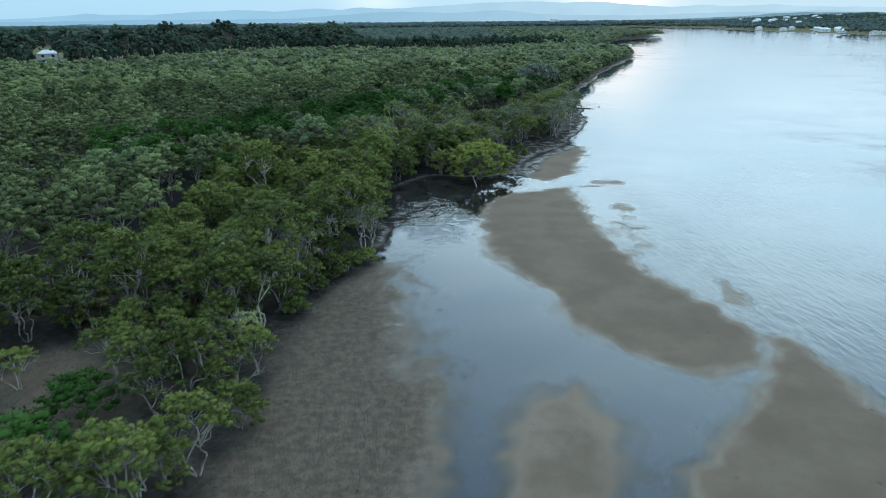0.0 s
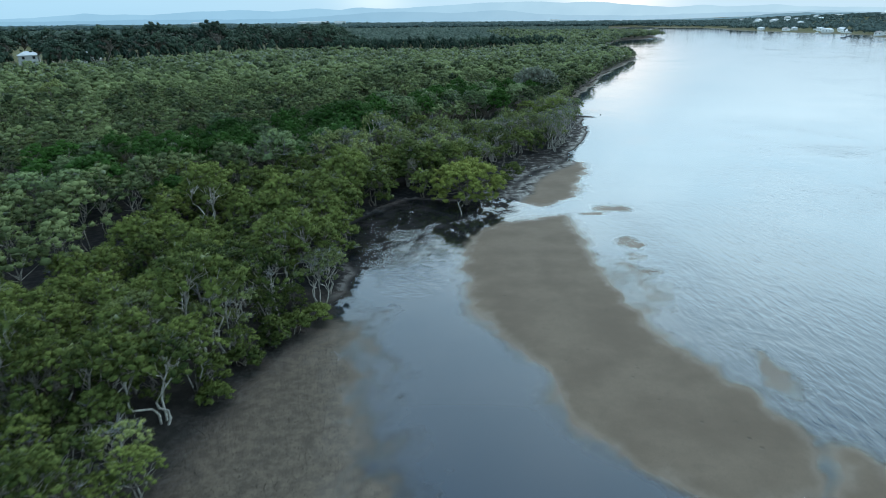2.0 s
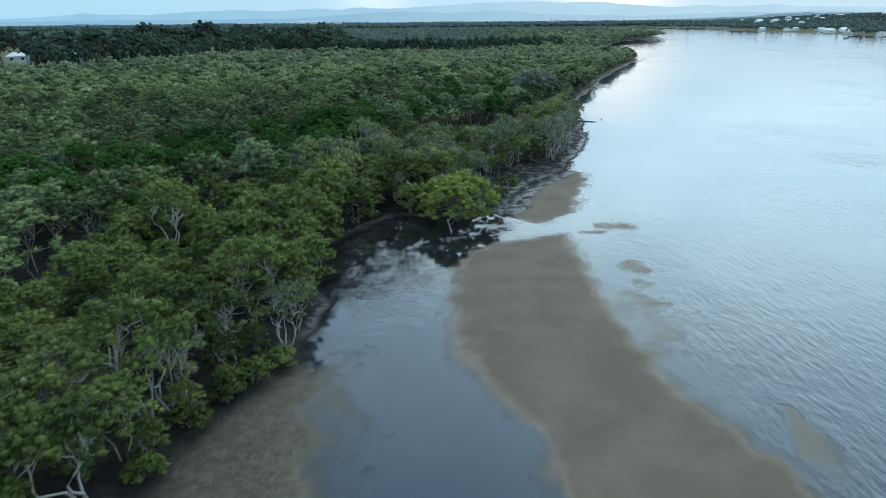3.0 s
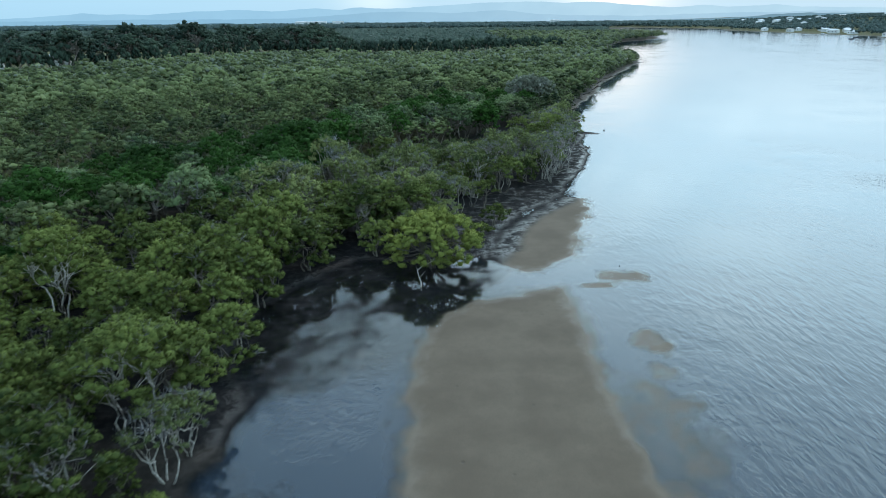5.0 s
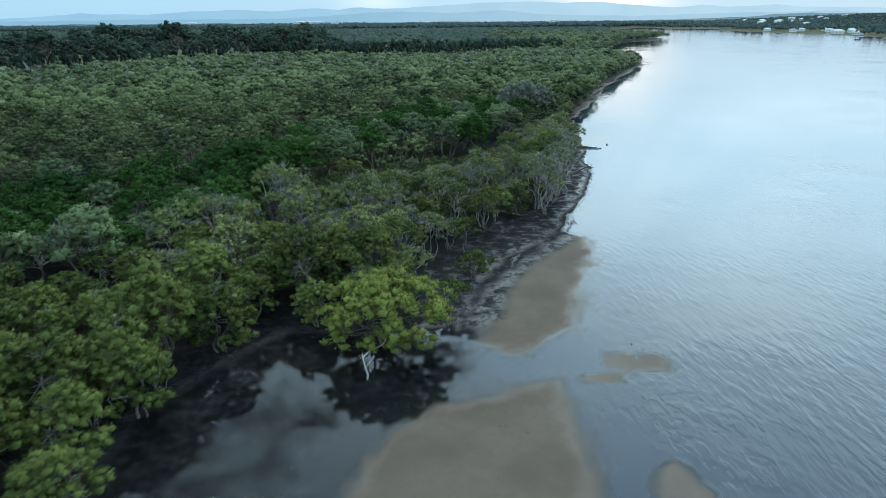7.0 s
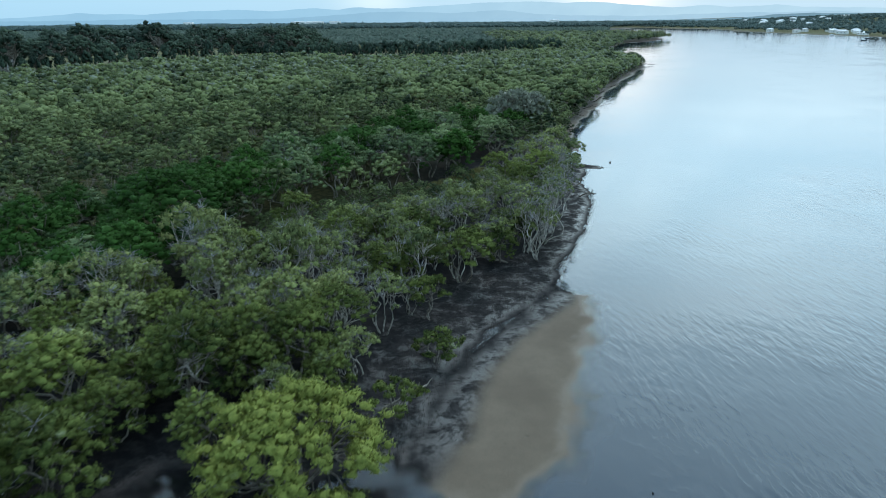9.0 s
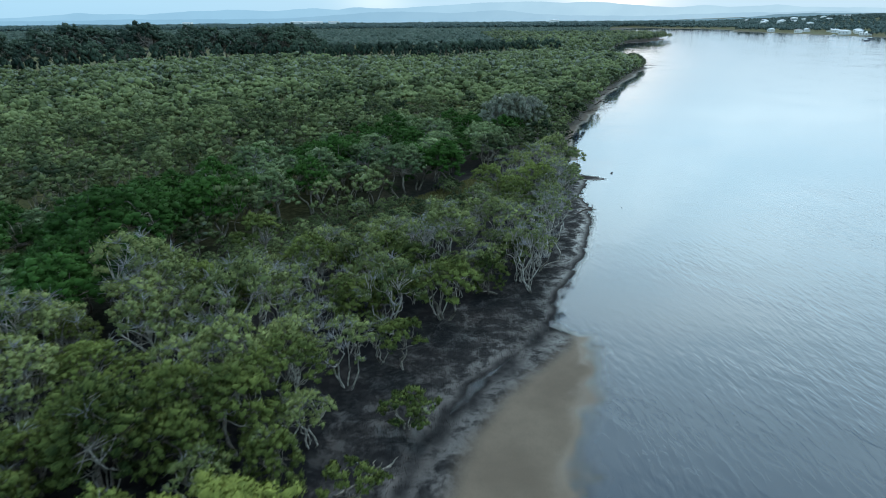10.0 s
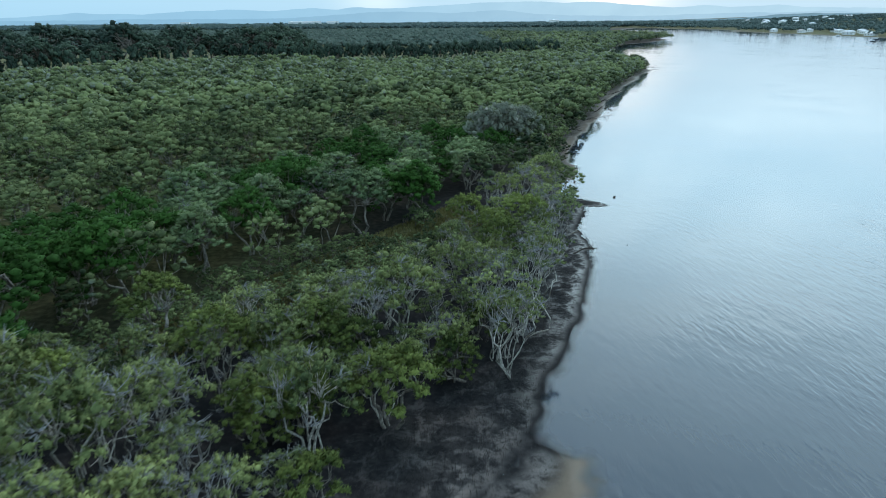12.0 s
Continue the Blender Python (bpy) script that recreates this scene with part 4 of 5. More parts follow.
# ------------------------------------------------------------ mangrove trees near the shore
GROUP = "mangroves along the shore"
LABELS = ("lush olive-green mangrove tree, leafy down to the mud", "tall mangrove tree with pale forked trunks under a flat crown", "thin-crowned grey mangrove tree with many bare pale limbs")
SHAPES = (dict(high=5.2, wide=2.6, clumps=27, size=0.92, per=250, length=0.165, width=0.085, core=ICO1, full=0.6, puffs=5, stems=3, stem_r=0.10, bare=0.03, low=0.08, flat=0.85, twigs=9, skirt=6),
          dict(high=6.2, wide=2.7, clumps=25, size=0.78, per=200, length=0.155, width=0.08, core=ICO1, full=0.58, puffs=5, stems=3, stem_r=0.082, bare=0.10, low=0.42, flat=0.9, twigs=9, bark=BARK_PALE),
          dict(high=5.2, wide=2.4, clumps=27, size=0.64, per=130, length=0.15, width=0.075, core=ICO1, full=0.52, puffs=4, stems=4, stem_r=0.068, bare=0.2, low=0.34, flat=1.0, twigs=10, bark=BARK_PALE))
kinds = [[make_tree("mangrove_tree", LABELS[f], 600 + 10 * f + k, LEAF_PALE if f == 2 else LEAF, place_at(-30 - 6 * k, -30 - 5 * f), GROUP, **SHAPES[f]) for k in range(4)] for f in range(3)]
spots = scatter(rng, -60, 40, 22, 174, 3.9, lambda x, y: near_band(x, y) & (depth_in(x, y) > np.where(y > 118, 1.2, 0.5)) & in_sight(x, y) & ~open_ground(x, y))
used = set()
for x, y in spots:
    r = rng.uniform()
    edge = depth_in(np.array([x]), np.array([y]))[0]
    if np.hypot(x - 4.4, y - 93) < 6.4:
        continue
    if 66 < y < 104:
        f = 0 if r < 0.85 or edge < 5 else 1
    elif y >= 104:
        f = 2 if r < (0.55 if y < 119 else 0.9) else 1 if r < 0.92 else 0
    else:
        f = (1 if r < 0.8 else 2) if edge < 8 else (0 if r < 0.65 else 1)
    k = int(rng.integers(0, 4))
    s = (0.80 if y < 46 else 1.0) * rng.uniform(0.78, 1.2) * (1.14 if 68 < y < 98 and edge < 4.5 else 0.88 if edge < 2.5 else 1.0) * (0.86 if y > 118 else 1.0)
    if y < 45 and x > -30:
        continue
    if edge_distance(np.array([x]), np.array([y]), LANE)[0] > -7 and y < 160:
        s *= 0.72
    m = place_at(x, y, ground_z(x, y), rng.uniform(0, 6.28), s, s * rng.uniform(0.9, 1.1))
    if (f, k) not in used:
        kinds[f][k].matrix_basis = m
        used.add((f, k))
    else:
        copy_thing(kinds[f][k], m)

# younger trees fill the gaps of the northern belt
r5 = np.random.default_rng(64)
for x, y in scatter(r5, -20, 30, 100, 150, 4.4, lambda x, y: near_band(x, y) & (depth_in(x, y) > 3.2) & ~open_ground(x, y)):
    s = r5.uniform(0.6, 0.85)
    copy_thing(kinds[2 if r5.random() < 0.75 else 1][int(r5.integers(0, 4))], place_at(x, y, ground_z(x, y), r5.uniform(0, 6.28), s, s * r5.uniform(0.9, 1.1)))

# small trees fill the southern fringe along the silt
r6 = np.random.default_rng(65)
for x, y in scatter(r6, -34, -8, 37, 64, 3.2, lambda x, y: (depth_in(x, y) > 0.1) & (depth_in(x, y) < 14) & (edge_distance(x, y, GLADE) < -0.6)):
    s = r6.uniform(0.46, 0.72)
    copy_thing(kinds[int(r6.choice(3, p=[0.35, 0.4, 0.25]))][int(r6.integers(0, 4))], place_at(x, y, ground_z(x, y), r6.uniform(0, 6.28), s, s * r6.uniform(0.9, 1.15)))

# a grey, nearly leafless stand far inland
for x, y in scatter(r6, -99, -88, 161, 178, 3.4, lambda x, y: np.abs(x + 95 - 0.3 * (y - 163)) < 3.5):
    s = r6.uniform(0.9, 1.1)
    copy_thing(kinds[2][int(r6.integers(0, 4))], place_at(x, y, ground_z(x, y), r6.uniform(0, 6.28), s, s * 1.15))

# the small open trees about the mud glade
for i, (x, y) in enumerate((FRINGE)):
    f, k = (1, 0, 1)[i % 3], i % 4
    s = rng.uniform(0.6, 0.85)
    copy_thing(kinds[f][k], place_at(x, y, ground_z(x, y), rng.uniform(0, 6.28), s, s * rng.uniform(0.85, 1.1)))

make_tree("spreading_mangrove", "broad bright-green mangrove drooping over black water", 700, LEAF_BRIGHT, place_at(4.3, 93.0, 0.0), GROUP,
          high=5.2, wide=4.7, clumps=60, size=0.94, per=300, length=0.165, width=0.085, core=ICO1, puffs=5, stems=4, stem_r=0.14, bare=0.02, low=0.2, full=0.6, flat=0.85, skirt=20, twigs=9)


def special(name, label, x, y, high, wide, leaf, seed, clumps=30, size=1.0, low=0.2, **more):
    if name in ("dark_green_tree", "blue_green_tree"):
        clumps, low = int(clumps * 1.5), low * 0.5
    make_tree(name, label, seed, leaf, place_at(x, y, ground_z(x, y)), high=high, wide=wide, clumps=clumps, size=size,
              per=more.pop("per", 240), length=0.175, width=0.095, core=ICO1, full=0.62, puffs=5, dome=0.5, stems=more.pop("stems", 2), stem_r=more.pop("stem_r", 0.16), bare=more.pop("bare", 0.02), low=low, twigs=more.pop("twigs", 10), **more)


special("dark_green_tree", "big dense dark-green tree among the mangroves", -15.5, 128, 8.0, 6.0, LEAF_DARK, 701, 60, 1.3)
special("dark_green_tree", "dense dark-green tree beside the shaded lane", -10.5, 122, 5.6, 3.0, LEAF_DARK, 711, 26, 1.0)
special("dark_green_tree", "small bright dark-green tree in the canopy", -16.3, 111.5, 5.6, 3.0, LEAF_DARK, 712, 26, 1.0)
special("dark_green_tree", "dark-green tree sunk in the mangrove canopy", -14.0, 116, 6.2, 3.6, LEAF_DARK, 713, 28, 1.1)
special("dark_green_tree", "dark-green tree deep in the mangrove canopy", -31.5, 117, 6.8, 4.8, LEAF_DARK, 714, 44, 1.2)
special("dark_green_tree", "low dark-green tree deep in the mangrove canopy", -39, 90, 6.2, 4.2, LEAF_DARK, 715, 36, 1.2)
# added tree whose dark leaves stand in for a shaded canopy gap
special("dark_green_tree", "dark-green tree added to fill a shaded gap of the canopy", -28.5, 85.5, 4.8, 3.0, LEAF_DARK, 722, 24, 1.0)
special("dark_green_tree", "round glossy dark-green tree beside the grassy lane", 13.2, 158.5, 6.6, 2.7, LEAF_DARK, 702, 30, 1.0, 0.1)
special("dark_green_tree", "dark-green tree behind the grassy lane", 8.5, 171, 6.2, 3.2, LEAF_DARK, 716, 26, 1.0)
special("blue_green_tree", "broad domed blue-green tree near the river bank", 19.8, 178, 6.0, 4.4, LEAF_BLUE, 717, 40, 1.05, 0.12)
special("blue_green_tree", "rounded grey-green tree beside the grassy lane", 7.6, 154.5, 7.0, 3.2, LEAF_BLUE, 718, 28, 1.0)
special("blue_green_tree", "rounded blue-green tree over the shaded lane", -1.8, 151.5, 6.8, 2.8, LEAF_BLUE, 719, 24, 0.95)
special("blue_green_tree", "blue-green tree over the shaded lane", -5.2, 143, 6.2, 2.6, LEAF_BLUE, 720, 22, 0.95)
special("blue_green_tree", "blue-green tree with thin crown in the lane", 2.5, 158, 6.4, 3.0, LEAF_BLUE, 721, 22, 0.9, bare=0.2)
back_kinds = [(make_tree(nm, lb, 760 + k, lf, place_at(-80 - 8 * k, -30), "darker trees behind the grassy lane", high=6.2, wide=2.7, clumps=20, size=0.98, per=240, length=0.175, width=0.095, core=ICO1, full=0.62, puffs=5, dome=0.5,
                        stems=2, stem_r=0.12, bare=br, low=lo, twigs=8))
              for k, (nm, lb, lf, br, lo) in enumerate((("blue_green_tree", "rounded blue-green tree behind the lane", LEAF_BLUE, 0.05, 0.04), ("blue_green_tree", "thin grey-green tree with bare twigs behind the lane", LEAF_BLUE, 0.3, 0.12),
                                                        ("dark_green_tree", "dense dark-green tree behind the lane", LEAF_DARK, 0.0, 0.04), ("mangrove_tree", "olive mangrove tree behind the lane", LEAF, 0.1, 0.1)))]
taken = [(-15.5, 128, 6), (-31.5, 117, 4.6), (-39, 90, 4.2), (-14, 116, 3.2), (-16.3, 111.5, 3), (13.2, 158.5, 3), (8.5, 171, 3.2), (19.8, 178, 4.2), (7.6, 154.5, 3), (-1.8, 151.5, 2.8), (-5.2, 143, 2.6), (2.5, 158, 3)]
first = [True] * 4
for x, y in scatter(r_back := np.random.default_rng(58), -50, 32, 84, 200, 3.8, lambda x, y: edge_distance(x, y, BACK) > 0.6):
    if any(np.hypot(x - a, y - b) < c for a, b, c in taken):
        continue
    k = int(r_back.choice(4, p=[0.24, 0.22, 0.42, 0.12]))
    sc = r_back.uniform(0.75, 1.12)
    m = place_at(x, y, ground_z(x, y), r_back.uniform(0, 6.28), sc, sc * r_back.uniform(0.85, 1.1))
    if first[k]:
        back_kinds[k].matrix_basis, first[k] = m, False
    else:
        copy_thing(back_kinds[k], m)
for i, (x, y) in enumerate(((23.0, 186), (25.5, 188.5), (27.6, 191.5), (24.6, 194), (29.5, 195.5), (22.0, 190.5), (27.0, 197.5))):
    special("casuarina_tree", "tall grey feathery casuarina near the river bank", x, y, 9.2 - 0.25 * i, 2.3, LEAF_ASH, 730 + i, 20, 1.1, 0.2, stems=1, flat=1.3, bare=0.15)
special("mangrove_tree", "mangrove tree with a pale forked trunk on black mud", 13.1, 120.2, 4.8, 2.9, LEAF, 740, 26, 0.75, 0.3, stems=3, stem_r=0.12)
special("mangrove_tree", "small crooked mangrove standing out on black mud", 10.4, 112.6, 3.6, 1.5, LEAF, 741, 10, 0.6, 0.5, stems=2, stem_r=0.08)
special("mangrove_tree", "mangrove leaning out low over the mud", 8.6, 99.6, 2.2, 2.0, LEAF, 742, 9, 0.5, 0.3, stems=3, stem_r=0.08)
special("mangrove_tree", "olive mangrove standing alone over the dark lane", -3.0, 128.5, 5.6, 2.2, LEAF, 743, 18, 0.75, 0.4, stems=2)
special("mangrove_bush", "low isolated mangrove bush on black mud", 11.0, 106.0, 2.2, 1.7, LEAF, 703, 16, 0.55, 0.1, stems=4, stem_r=0.05, per=120)
for i, (x, y, h) in enumerate(((20.4, 125.6, 5.6), (19.6, 127.8, 5.8), (21.6, 130.4, 6.0), (23.0, 134.0, 5.4), (24.2, 139.0, 5.2), (25.4, 144.0, 5.4), (26.0, 150.0, 5.0), (26.6, 156.0, 4.6))):
    special("bare_mangrove", "nearly leafless mangrove with long pale crooked trunks", x, y, h + 1.0, 2.5, LEAF_PALE, 750 + i, 16, 0.5, 0.6, stems=6, stem_r=0.06, bare=0.42, per=60, twigs=14, bark=BARK_PALE, apart=True)

# ------------------------------------------------------------ dead wood and breathing roots
def dead_branch(name, label, x, y, turn, length, seed, mat, rise=0.5, forks=5, thick=0.11):
    """A fallen branch lying half in the water, with broken side limbs."""
    r = np.random.default_rng(seed)
    root = new(name)
    tagged(root, label, "branch")
    b = Buf()
    pts = bend(r, (0, 0, 0.0), (length, 0, rise), 8, 0.05)
    tube(b, pts, np.linspace(thick, thick * 0.35, 8), 6)
    part("stem", b, mat, root, smooth=True)
    for k in range(forks):
        p = pts[2 + (k * 5) // max(1, forks)]
        a = r.uniform(-1.2, 1.2)
        tip = p + np.array([math.cos(a), math.sin(a), r.uniform(0.1, 0.7)]) * length * r.uniform(0.2, 0.42)
        b = Buf()
        tube(b, bend(r, p, tip, 5, 0.08), np.linspace(thick * 0.5, thick * 0.12, 5), 5)
        part("side_limb", b, mat, root, smooth=True)
    root.matrix_basis = pose(x, y, 0.02, 0, 0, turn)
    return root


dead_branch("fallen_branch", "black fallen branch reaching out over the river", 28.8, 149.0, 8, 2.4, 1, BARK_DARK, 0.4, 4, 0.10)
dead_branch("fallen_branch", "pale crooked dead limb leaning out over the mud", 7.8, 100.4, 20, 2.8, 2, BARK, 1.0, 5, 0.09)
dead_branch("fallen_branch", "white forked dead limb hanging under the green crown", 3.4, 88.3, 62, 2.4, 3, BARK_PALE, 1.9, 4, 0.055)
dead_branch("fallen_branch", "pale dead limbs sprawled on the mud bank", -14.0, 33.6, 25, 2.6, 4, BARK, 0.9, 6, 0.07)
dead_branch("fallen_branch", "pale dead limbs sprawled under the mangroves", -13.6, 36.8, 40, 2.4, 5, BARK, 1.1, 6, 0.08)
for i, (x, y, turn, length) in enumerate(((34, 186, 10, 3.0), (36, 203, -15, 4.0), (41, 221, 20, 3.5), (47, 237, 5, 4.5), (53, 252, -10, 5.0), (58, 270, 15, 4.0), (66, 292, 0, 5.0), (108, 398, 10, 7.0), (17.5, 125.0, 170, 3.2), (28.6, 154, 20, 2.2))):
    dead_branch("fallen_branch", "dark driftwood branch at the river's edge", x, y, turn, length, 20 + i, BARK_DARK if i < 8 else BARK, 0.35, 4, 0.12)


def stump(x, y, seed, size):
    r = np.random.default_rng(seed)
    b = Buf()
    n, ring = 6, np.linspace(0, 6.283, 9, endpoint=False)
    zs = np.linspace(-0.3, 0.34, n) * size
    v = []
    for k, z in enumerate(zs):
        rad = size * 0.26 * (1.25 - 0.5 * k / n) * (1 + 0.18 * np.sin(ring * 3 + k) + r.uniform(-0.08, 0.08, 9))
        v.append(np.stack([np.cos(ring) * rad + 0.06 * k * size, np.sin(ring) * rad, z + r.uniform(-0.03, 0.03, 9)], -1))
    i, j = np.meshgrid(np.arange(n - 1), np.arange(9), indexing="ij")
    k = (j + 1) % 9
    b.add(np.concatenate(v), np.stack([i * 9 + j, i * 9 + k, (i + 1) * 9 + k, (i + 1) * 9 + j], -1).reshape(-1, 4))
    b.f.append(np.array([[(n - 1) * 9 + 0, (n - 1) * 9 + 1 + q, (n - 1) * 9 + 2 + q] for q in range(7)]))
    ob = new("stump", b.mesh("stump", BARK_DARK))
    ob.matrix_basis = place_at(x, y, 0.0, r.uniform(0, 6))
    tagged(ob, "small black stump standing in the river", "stump")


stump(38.0, 170.5, 1, 0.55)
stump(34.8, 151.6, 2, 0.2)
stump(21.6, 92.9, 3, 0.2)


def breathing_roots(name, label, seed, spots, tall):
    """Pencil roots that stand up out of the mud, thousands together."""
    r = np.random.default_rng(seed)
    spots = spots + r.normal(size=spots.shape) * 0.3
    n = len(spots)
    h = r.uniform(0.5, 1.2, n) * tall
    z = np.array([ground_z(x, y) for x, y in spots])
    lean = r.normal(size=(n, 2)) * 0.05
    w = 0.016
    base = np.c_[spots, z - 0.03]
    ring = [(w, 0), (-w * 0.5, w * 0.87), (-w * 0.5, -w * 0.87)]
    v = np.stack([base + np.array([a, c, 0]) for a, c in ring] + [base + np.c_[lean, h]], 1).reshape(-1, 3)
    o = (np.arange(n) * 4)[:, None]
    f = np.concatenate([o + np.array([[0, 1, 3]]), o + np.array([[1, 2, 3]]), o + np.array([[2, 0, 3]])])
    b = Buf()
    b.add(v, f)
    tagged(new(name, b.mesh(name, BARK_DARK)), label, "mangrove roots", kind="stuff")


r2 = np.random.default_rng(77)
grow = scatter(r2, -15, 0, 24, 70, 0.22, lambda x, y: (edge_distance(x, y, SILT) + 2.5 * np.sin(x * 0.9 + y * 0.23) * np.sin(y * 0.5) > 2.5) & (depth_in(x, y) < 1.5))
breathing_roots("silt_roots", "short dark mangrove roots dotting the brown silt", 1, grow, 0.14)
grow = scatter(r2, -31, -14, 26, 48, 0.26, lambda x, y: depth_in(x, y) > 0)
breathing_roots("glade_roots", "short mangrove roots dotting the open mud glade", 2, grow, 0.15)
grow = scatter(r2, 6, 34, 92, 168, 0.24, lambda x, y: (edge_distance(x, y, MUD) + 0.9 * np.sin(x * 1.3) * np.sin(y * 0.7) > 0.7))
breathing_roots("mud_roots", "dark mangrove roots crowding the black mud", 3, grow, 0.22)

# ------------------------------------------------------------ low bushes on the silt edge
for i, (x, y, sz) in enumerate(((-8.2, 60.2, 1.0), (-9.4, 58.0, 1.2), (-10.6, 56.2, 0.9), (-11.6, 53.4, 1.1), (-12.2, 49.0, 0.9), (-20.9, 34.8, 1.9), (-21.5, 30.3, 2.2), (-18.6, 30.6, 1.5))):
    dark = i in (5, 6, 7)
    special("mangrove_bush", "low dense dark-green bush on the mud glade" if dark else "low young mangrove bush at the edge of the silt", x, y, 1.3 * sz, 1.1 * sz, LEAF_DARK if dark else LEAF, 780 + i, 14, 0.5 * sz, 0.1, stems=3, stem_r=0.04, per=150)


# ------------------------------------------------------------ houses, boats and poles far off
def box(b, x0, x1, y0, y1, z0, z1):
    v = [(x, y, z) for z in (z0, z1) for x, y in ((x0, y0), (x1, y0), (x1, y1), (x0, y1))]
    b.add(v, [(3, 2, 1, 0), (4, 5, 6, 7), (0, 1, 5, 4), (1, 2, 6, 5), (2, 3, 7, 6), (3, 0, 4, 7)])


def make_house(label, x, y, turn, wide, deep, wall, roof_mat, rise=1.6, storeys=1, group="", name="house", lift=0.0):
    root = new(name)
    tagged(root, label, "house", group)
    b = Buf()
    box(b, -wide / 2, wide / 2, -deep / 2, deep / 2, -0.5 - lift, wall)
    part("wall", b, WALL_WHITE, root)
    b = Buf()
    w, d, e = wide / 2 + 0.5, deep / 2 + 0.5, wall + 0.004
    b.add([(-w, -d, e), (w, -d, e), (w, d, e), (-w, d, e), (-w + deep * 0.4, 0, e + rise), (w - deep * 0.4, 0, e + rise)],
          [(0, 1, 5, 4), (2, 3, 4, 5), (0, 3, 2, 1)])
    b.add([(w, -d, e), (w, d, e), (w - deep * 0.4, 0, e + rise), (-w, d, e), (-w, -d, e), (-w + deep * 0.4, 0, e + rise)], [(0, 1, 2), (3, 4, 5)])
    part("roof", b, roof_mat, root)
    n = max(2, int(wide // 3.2))
    for level in range(storeys):
        for k in range(n):
            cx = -wide / 2 + (k + 0.5) * wide / n
            cz = wall * (level + 0.52) / storeys
            b = Buf()
            box(b, cx - 0.55, cx + 0.55, -deep / 2 - 0.05, -deep / 2 + 0.02, cz - 0.55, cz + 0.6)
            part("window", b, GLASS_DARK, root)
    root.matrix_basis = pose(x, y, ground_z(x, y) + lift, 0, 0, turn)
    return root


make_house("white two-storey boarded house with a pale sheet roof", -191, 333, 28, 8.5, 8, 4.6, ROOF_PALE, 1.7, 2, lift=1.4)
make_house("pale low house half hidden by dark trees", -173, 354, 20, 9, 8, 3.4, ROOF_PALE, 1.8, lift=2.4)
make_house("white shed with a bright sheet roof among mangroves", -89, 131, 35, 6, 5, 4.8, ROOF_PALE, 0.5, name="shed")
for i, (x, y, wd) in enumerate(((-470, 2380, 46), (-420, 2400, 60), (-350, 2390, 40), (345, 2150, 22), (-880, 2500, 30))):
    make_house("long white warehouse beyond the far woods", x, y, 8, wd, 26, 17.5, ROOF_PALE, 1.2, name="warehouse", group="far warehouses")
r3 = np.random.default_rng(91)
TOWN = "riverside houses"
bank = [(505, 1120), (508, 1040), (503, 960), (500, 890), (492, 820), (482, 770)]
for i, (x, y) in enumerate(bank):
    for k in range(3):
        off_x, off_y = 16 + k * 34 + r3.uniform(-5, 5), r3.uniform(-26, 26)
        make_house("white house among trees on the far river bank", x + off_x, y + off_y, -64 + r3.uniform(-14, 14), r3.uniform(6, 13), r3.uniform(6, 8), r3.uniform(2.6, 3.8), ROOF_PALE if r3.random() < 0.6 else ROOF_GREY, 1.8, group=TOWN)
for i in range(34):
    x, y = r3.uniform(760, 1500), r3.uniform(1450, 2300)
    if x > 0.40 * y - 60:
        make_house("pale house on the low hill across the river", x, y, -60 + r3.uniform(-20, 20), r3.uniform(9, 17), 9, r3.uniform(6, 9), ROOF_PALE, 2.0, group="houses on the hill")


def make_boat(label, x, y, turn, length, hull_mat):
    root = new("boat")
    tagged(root, label, "boat", "moored boats")
    b = Buf()
    t = np.linspace(0, 1, 9)
    half = length * 0.16 * np.sin(np.pi * np.clip(0.12 + 0.88 * (1 - t), 0, 1)) ** 0.6
    half[-1] = 0.03
    xs = (t - 0.5) * length
    rows = [np.stack([xs, half * k, np.full(9, z) + 0.1 * length * 0.4 * t ** 3 * (z > 0)], -1) for k, z in ((0.0, -0.3), (0.75, -0.1), (1.0, length * 0.09))]
    rows = [rows[2] * [1, -1, 1], rows[1] * [1, -1, 1], rows[0], rows[1], rows[2]]
    i, j = np.meshgrid(np.arange(4), np.arange(8), indexing="ij")
    a = i * 9 + j
    b.add(np.concatenate(rows), np.stack([a, a + 1, a + 10, a + 9], -1).reshape(-1, 4))
    part("hull", b, hull_mat, root, smooth=True)
    b = Buf()
    box(b, -length * 0.22, length * 0.12, -length * 0.09, length * 0.09, length * 0.06, length * 0.19)
    part("cabin", b, HULL_WHITE, root)
    b = Buf()
    tube(b, [(0.02 * length, 0, length * 0.1), (0.02 * length, 0, length * 0.75)], [0.09, 0.05], 5)
    part("mast", b, HULL_WHITE, root)
    root.matrix_basis = pose(x, y, 0, 0, 0, turn)


make_boat("small white boat moored off the far bank", 483, 905, 30, 9, HULL_WHITE)
make_boat("small dark boat moored in the river", 413, 724, 10, 7, HULL_DARK)
make_boat("small dark boat with a white cabin at its mooring", 452, 782, 15, 8, HULL_DARK)

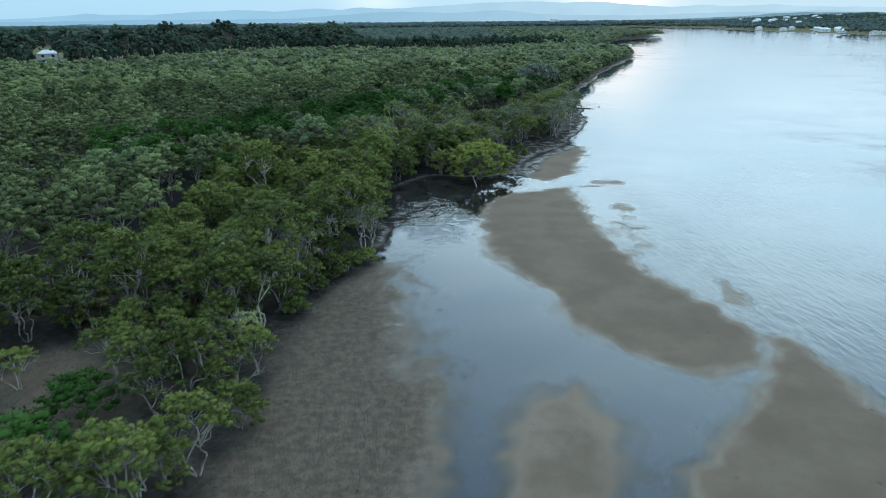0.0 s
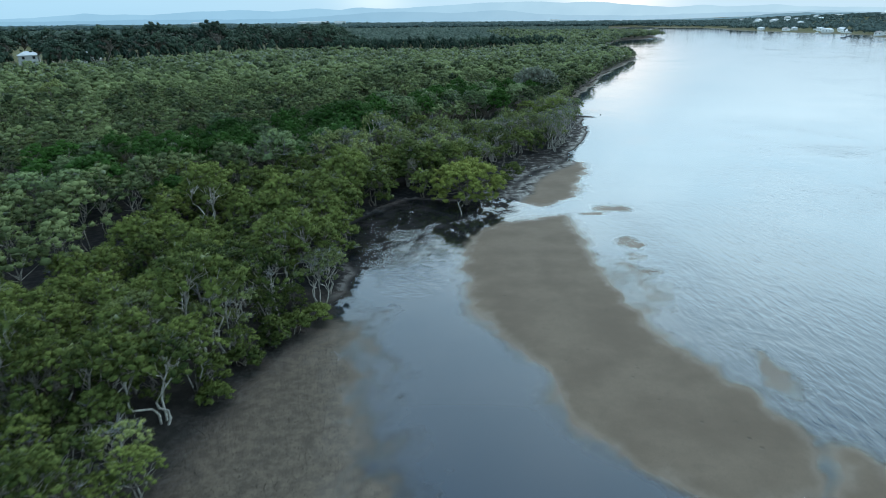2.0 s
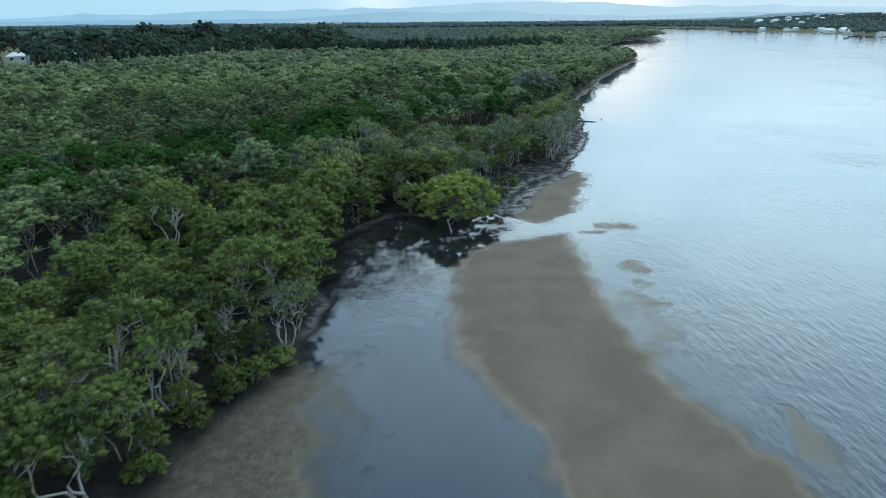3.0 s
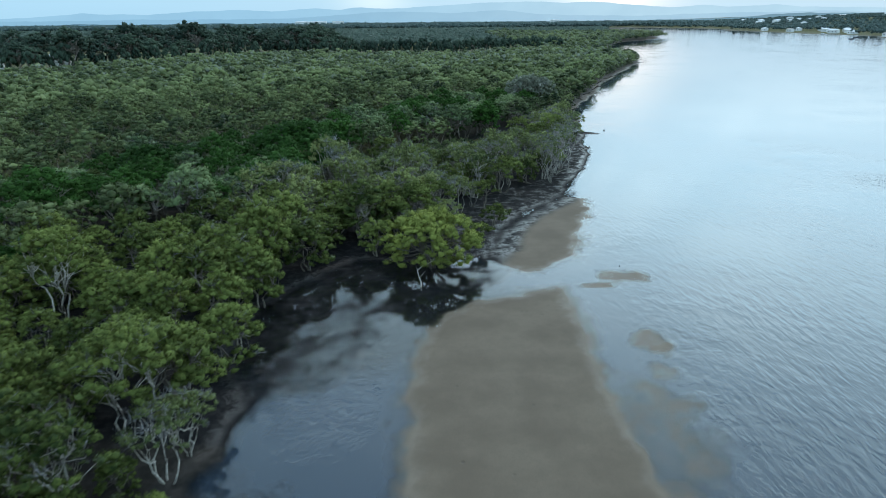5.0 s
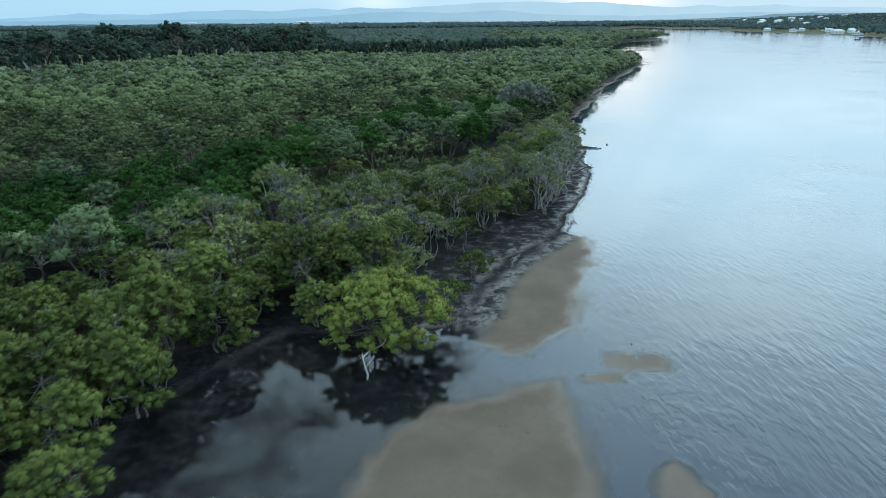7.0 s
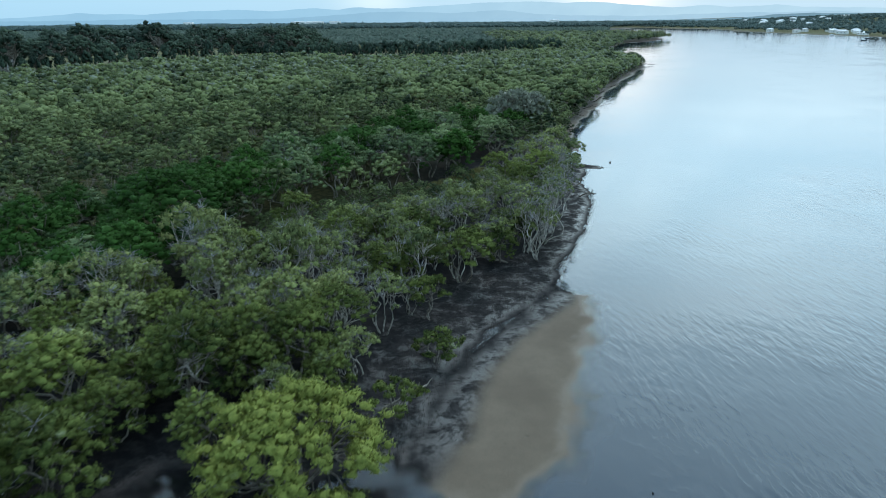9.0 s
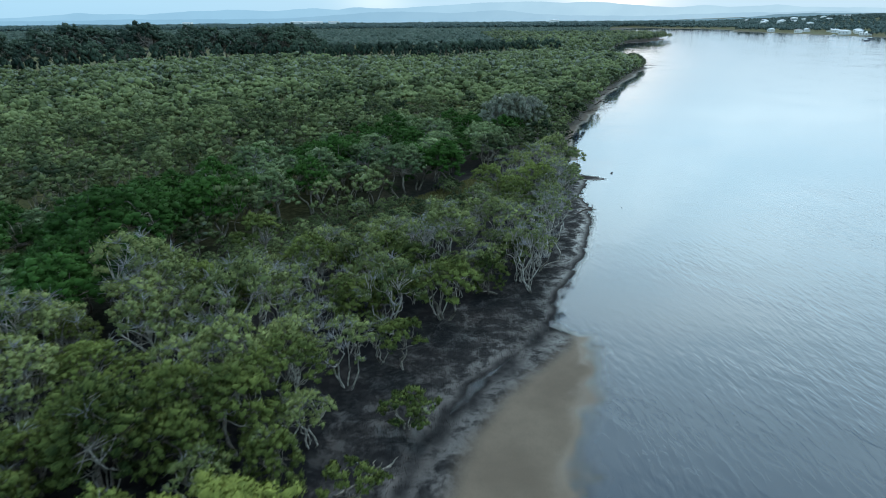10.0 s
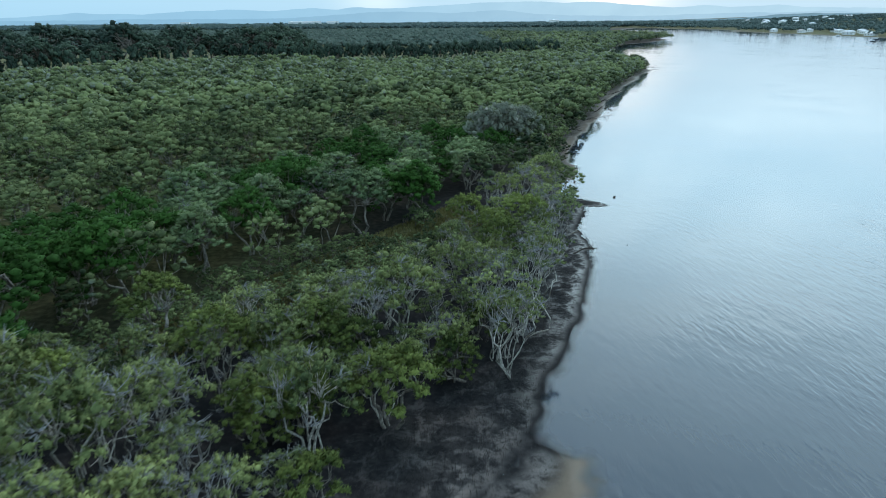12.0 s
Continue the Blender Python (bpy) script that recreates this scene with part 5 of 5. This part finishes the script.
pole = new("power_pole")
tagged(pole, "weathered wooden power pole with a crossarm", "pole")
b = Buf()
tube(b, [(0, 0, -0.5), (0, 0, 9.0)], [0.17, 0.12], 8)
part("post", b, POLE_WOOD, pole, smooth=True)
b = Buf()
box(b, -1.1, 1.1, -0.06, 0.06, 8.3, 8.45)
part("crossarm", b, POLE_WOOD, pole)
pole.matrix_basis = pose(-197, 322, ground_z(-197, 322), 0, 0, 25)


# ------------------------------------------------------------ grass of the lane and the marsh
def tussocks(name, label, seed, spots, tall, mat):
    r = np.random.default_rng(seed)
    n, per = len(spots), 9
    at = np.repeat(np.c_[spots, [ground_z(x, y) for x, y in spots]], per, axis=0)
    a = r.uniform(0, 6.28, n * per)
    out = np.c_[np.cos(a), np.sin(a), np.zeros(n * per)]
    side = np.c_[-np.sin(a), np.cos(a), np.zeros(n * per)] * 0.05
    h = r.uniform(0.6, 1.2, (n * per, 1)) * tall
    tip = at + out * h * r.uniform(0.2, 0.6, (n * per, 1)) + np.c_[np.zeros((n * per, 2)), h]
    v = np.stack([at - side, at + side, tip], 1).reshape(-1, 3)
    b = Buf()
    b.add(v, np.arange(3 * n * per).reshape(-1, 3))
    tagged(new(name, b.mesh(name, mat)), label, "grass", kind="stuff")


GRASS = leaf_material("marsh_grass", rgb(0.07, 0.068, 0.022), rgb(0.20, 0.18, 0.075), rgb(0.28, 0.25, 0.15))
r4 = np.random.default_rng(31)
tussocks("lane_grass", "dull straw-green grass along the lane", 1, scatter(r4, -14, 23, 120, 167, 0.3, lambda x, y: edge_distance(x, y, LANE) > 0.2), 0.45, GRASS)
tussocks("marsh_grass", "yellow-green marsh grass in an opening of the canopy", 2, scatter(r4, -4, 26, 214, 233, 0.6, lambda x, y: edge_distance(x, y, MARSH) > -0.5), 0.9, GRASS)

for a, b, c in OPENINGS:
    tussocks("marsh_grass", "yellow-green marsh grass in a small opening", 3, scatter(r4, a - c, a + c, b - c, b + c, 0.6, lambda x, y: np.hypot(x - a, y - b) < c), 1.1, GRASS)
scrub = lifted(scatter(r4, -14, 23, 120, 167, 1.5, lambda x, y: (edge_distance(x, y, LANE) > -2.4) & (np.sin(x * 0.8) + np.sin(y * 0.55) < np.where(y < 149, 1.9, -0.9))))
forest("lane_scrub", "low dark scrub along the lane", 35, scrub, r4.uniform(0.18, 0.46, len(scrub)), mid_shapes[:3], mid_twigs[:3])
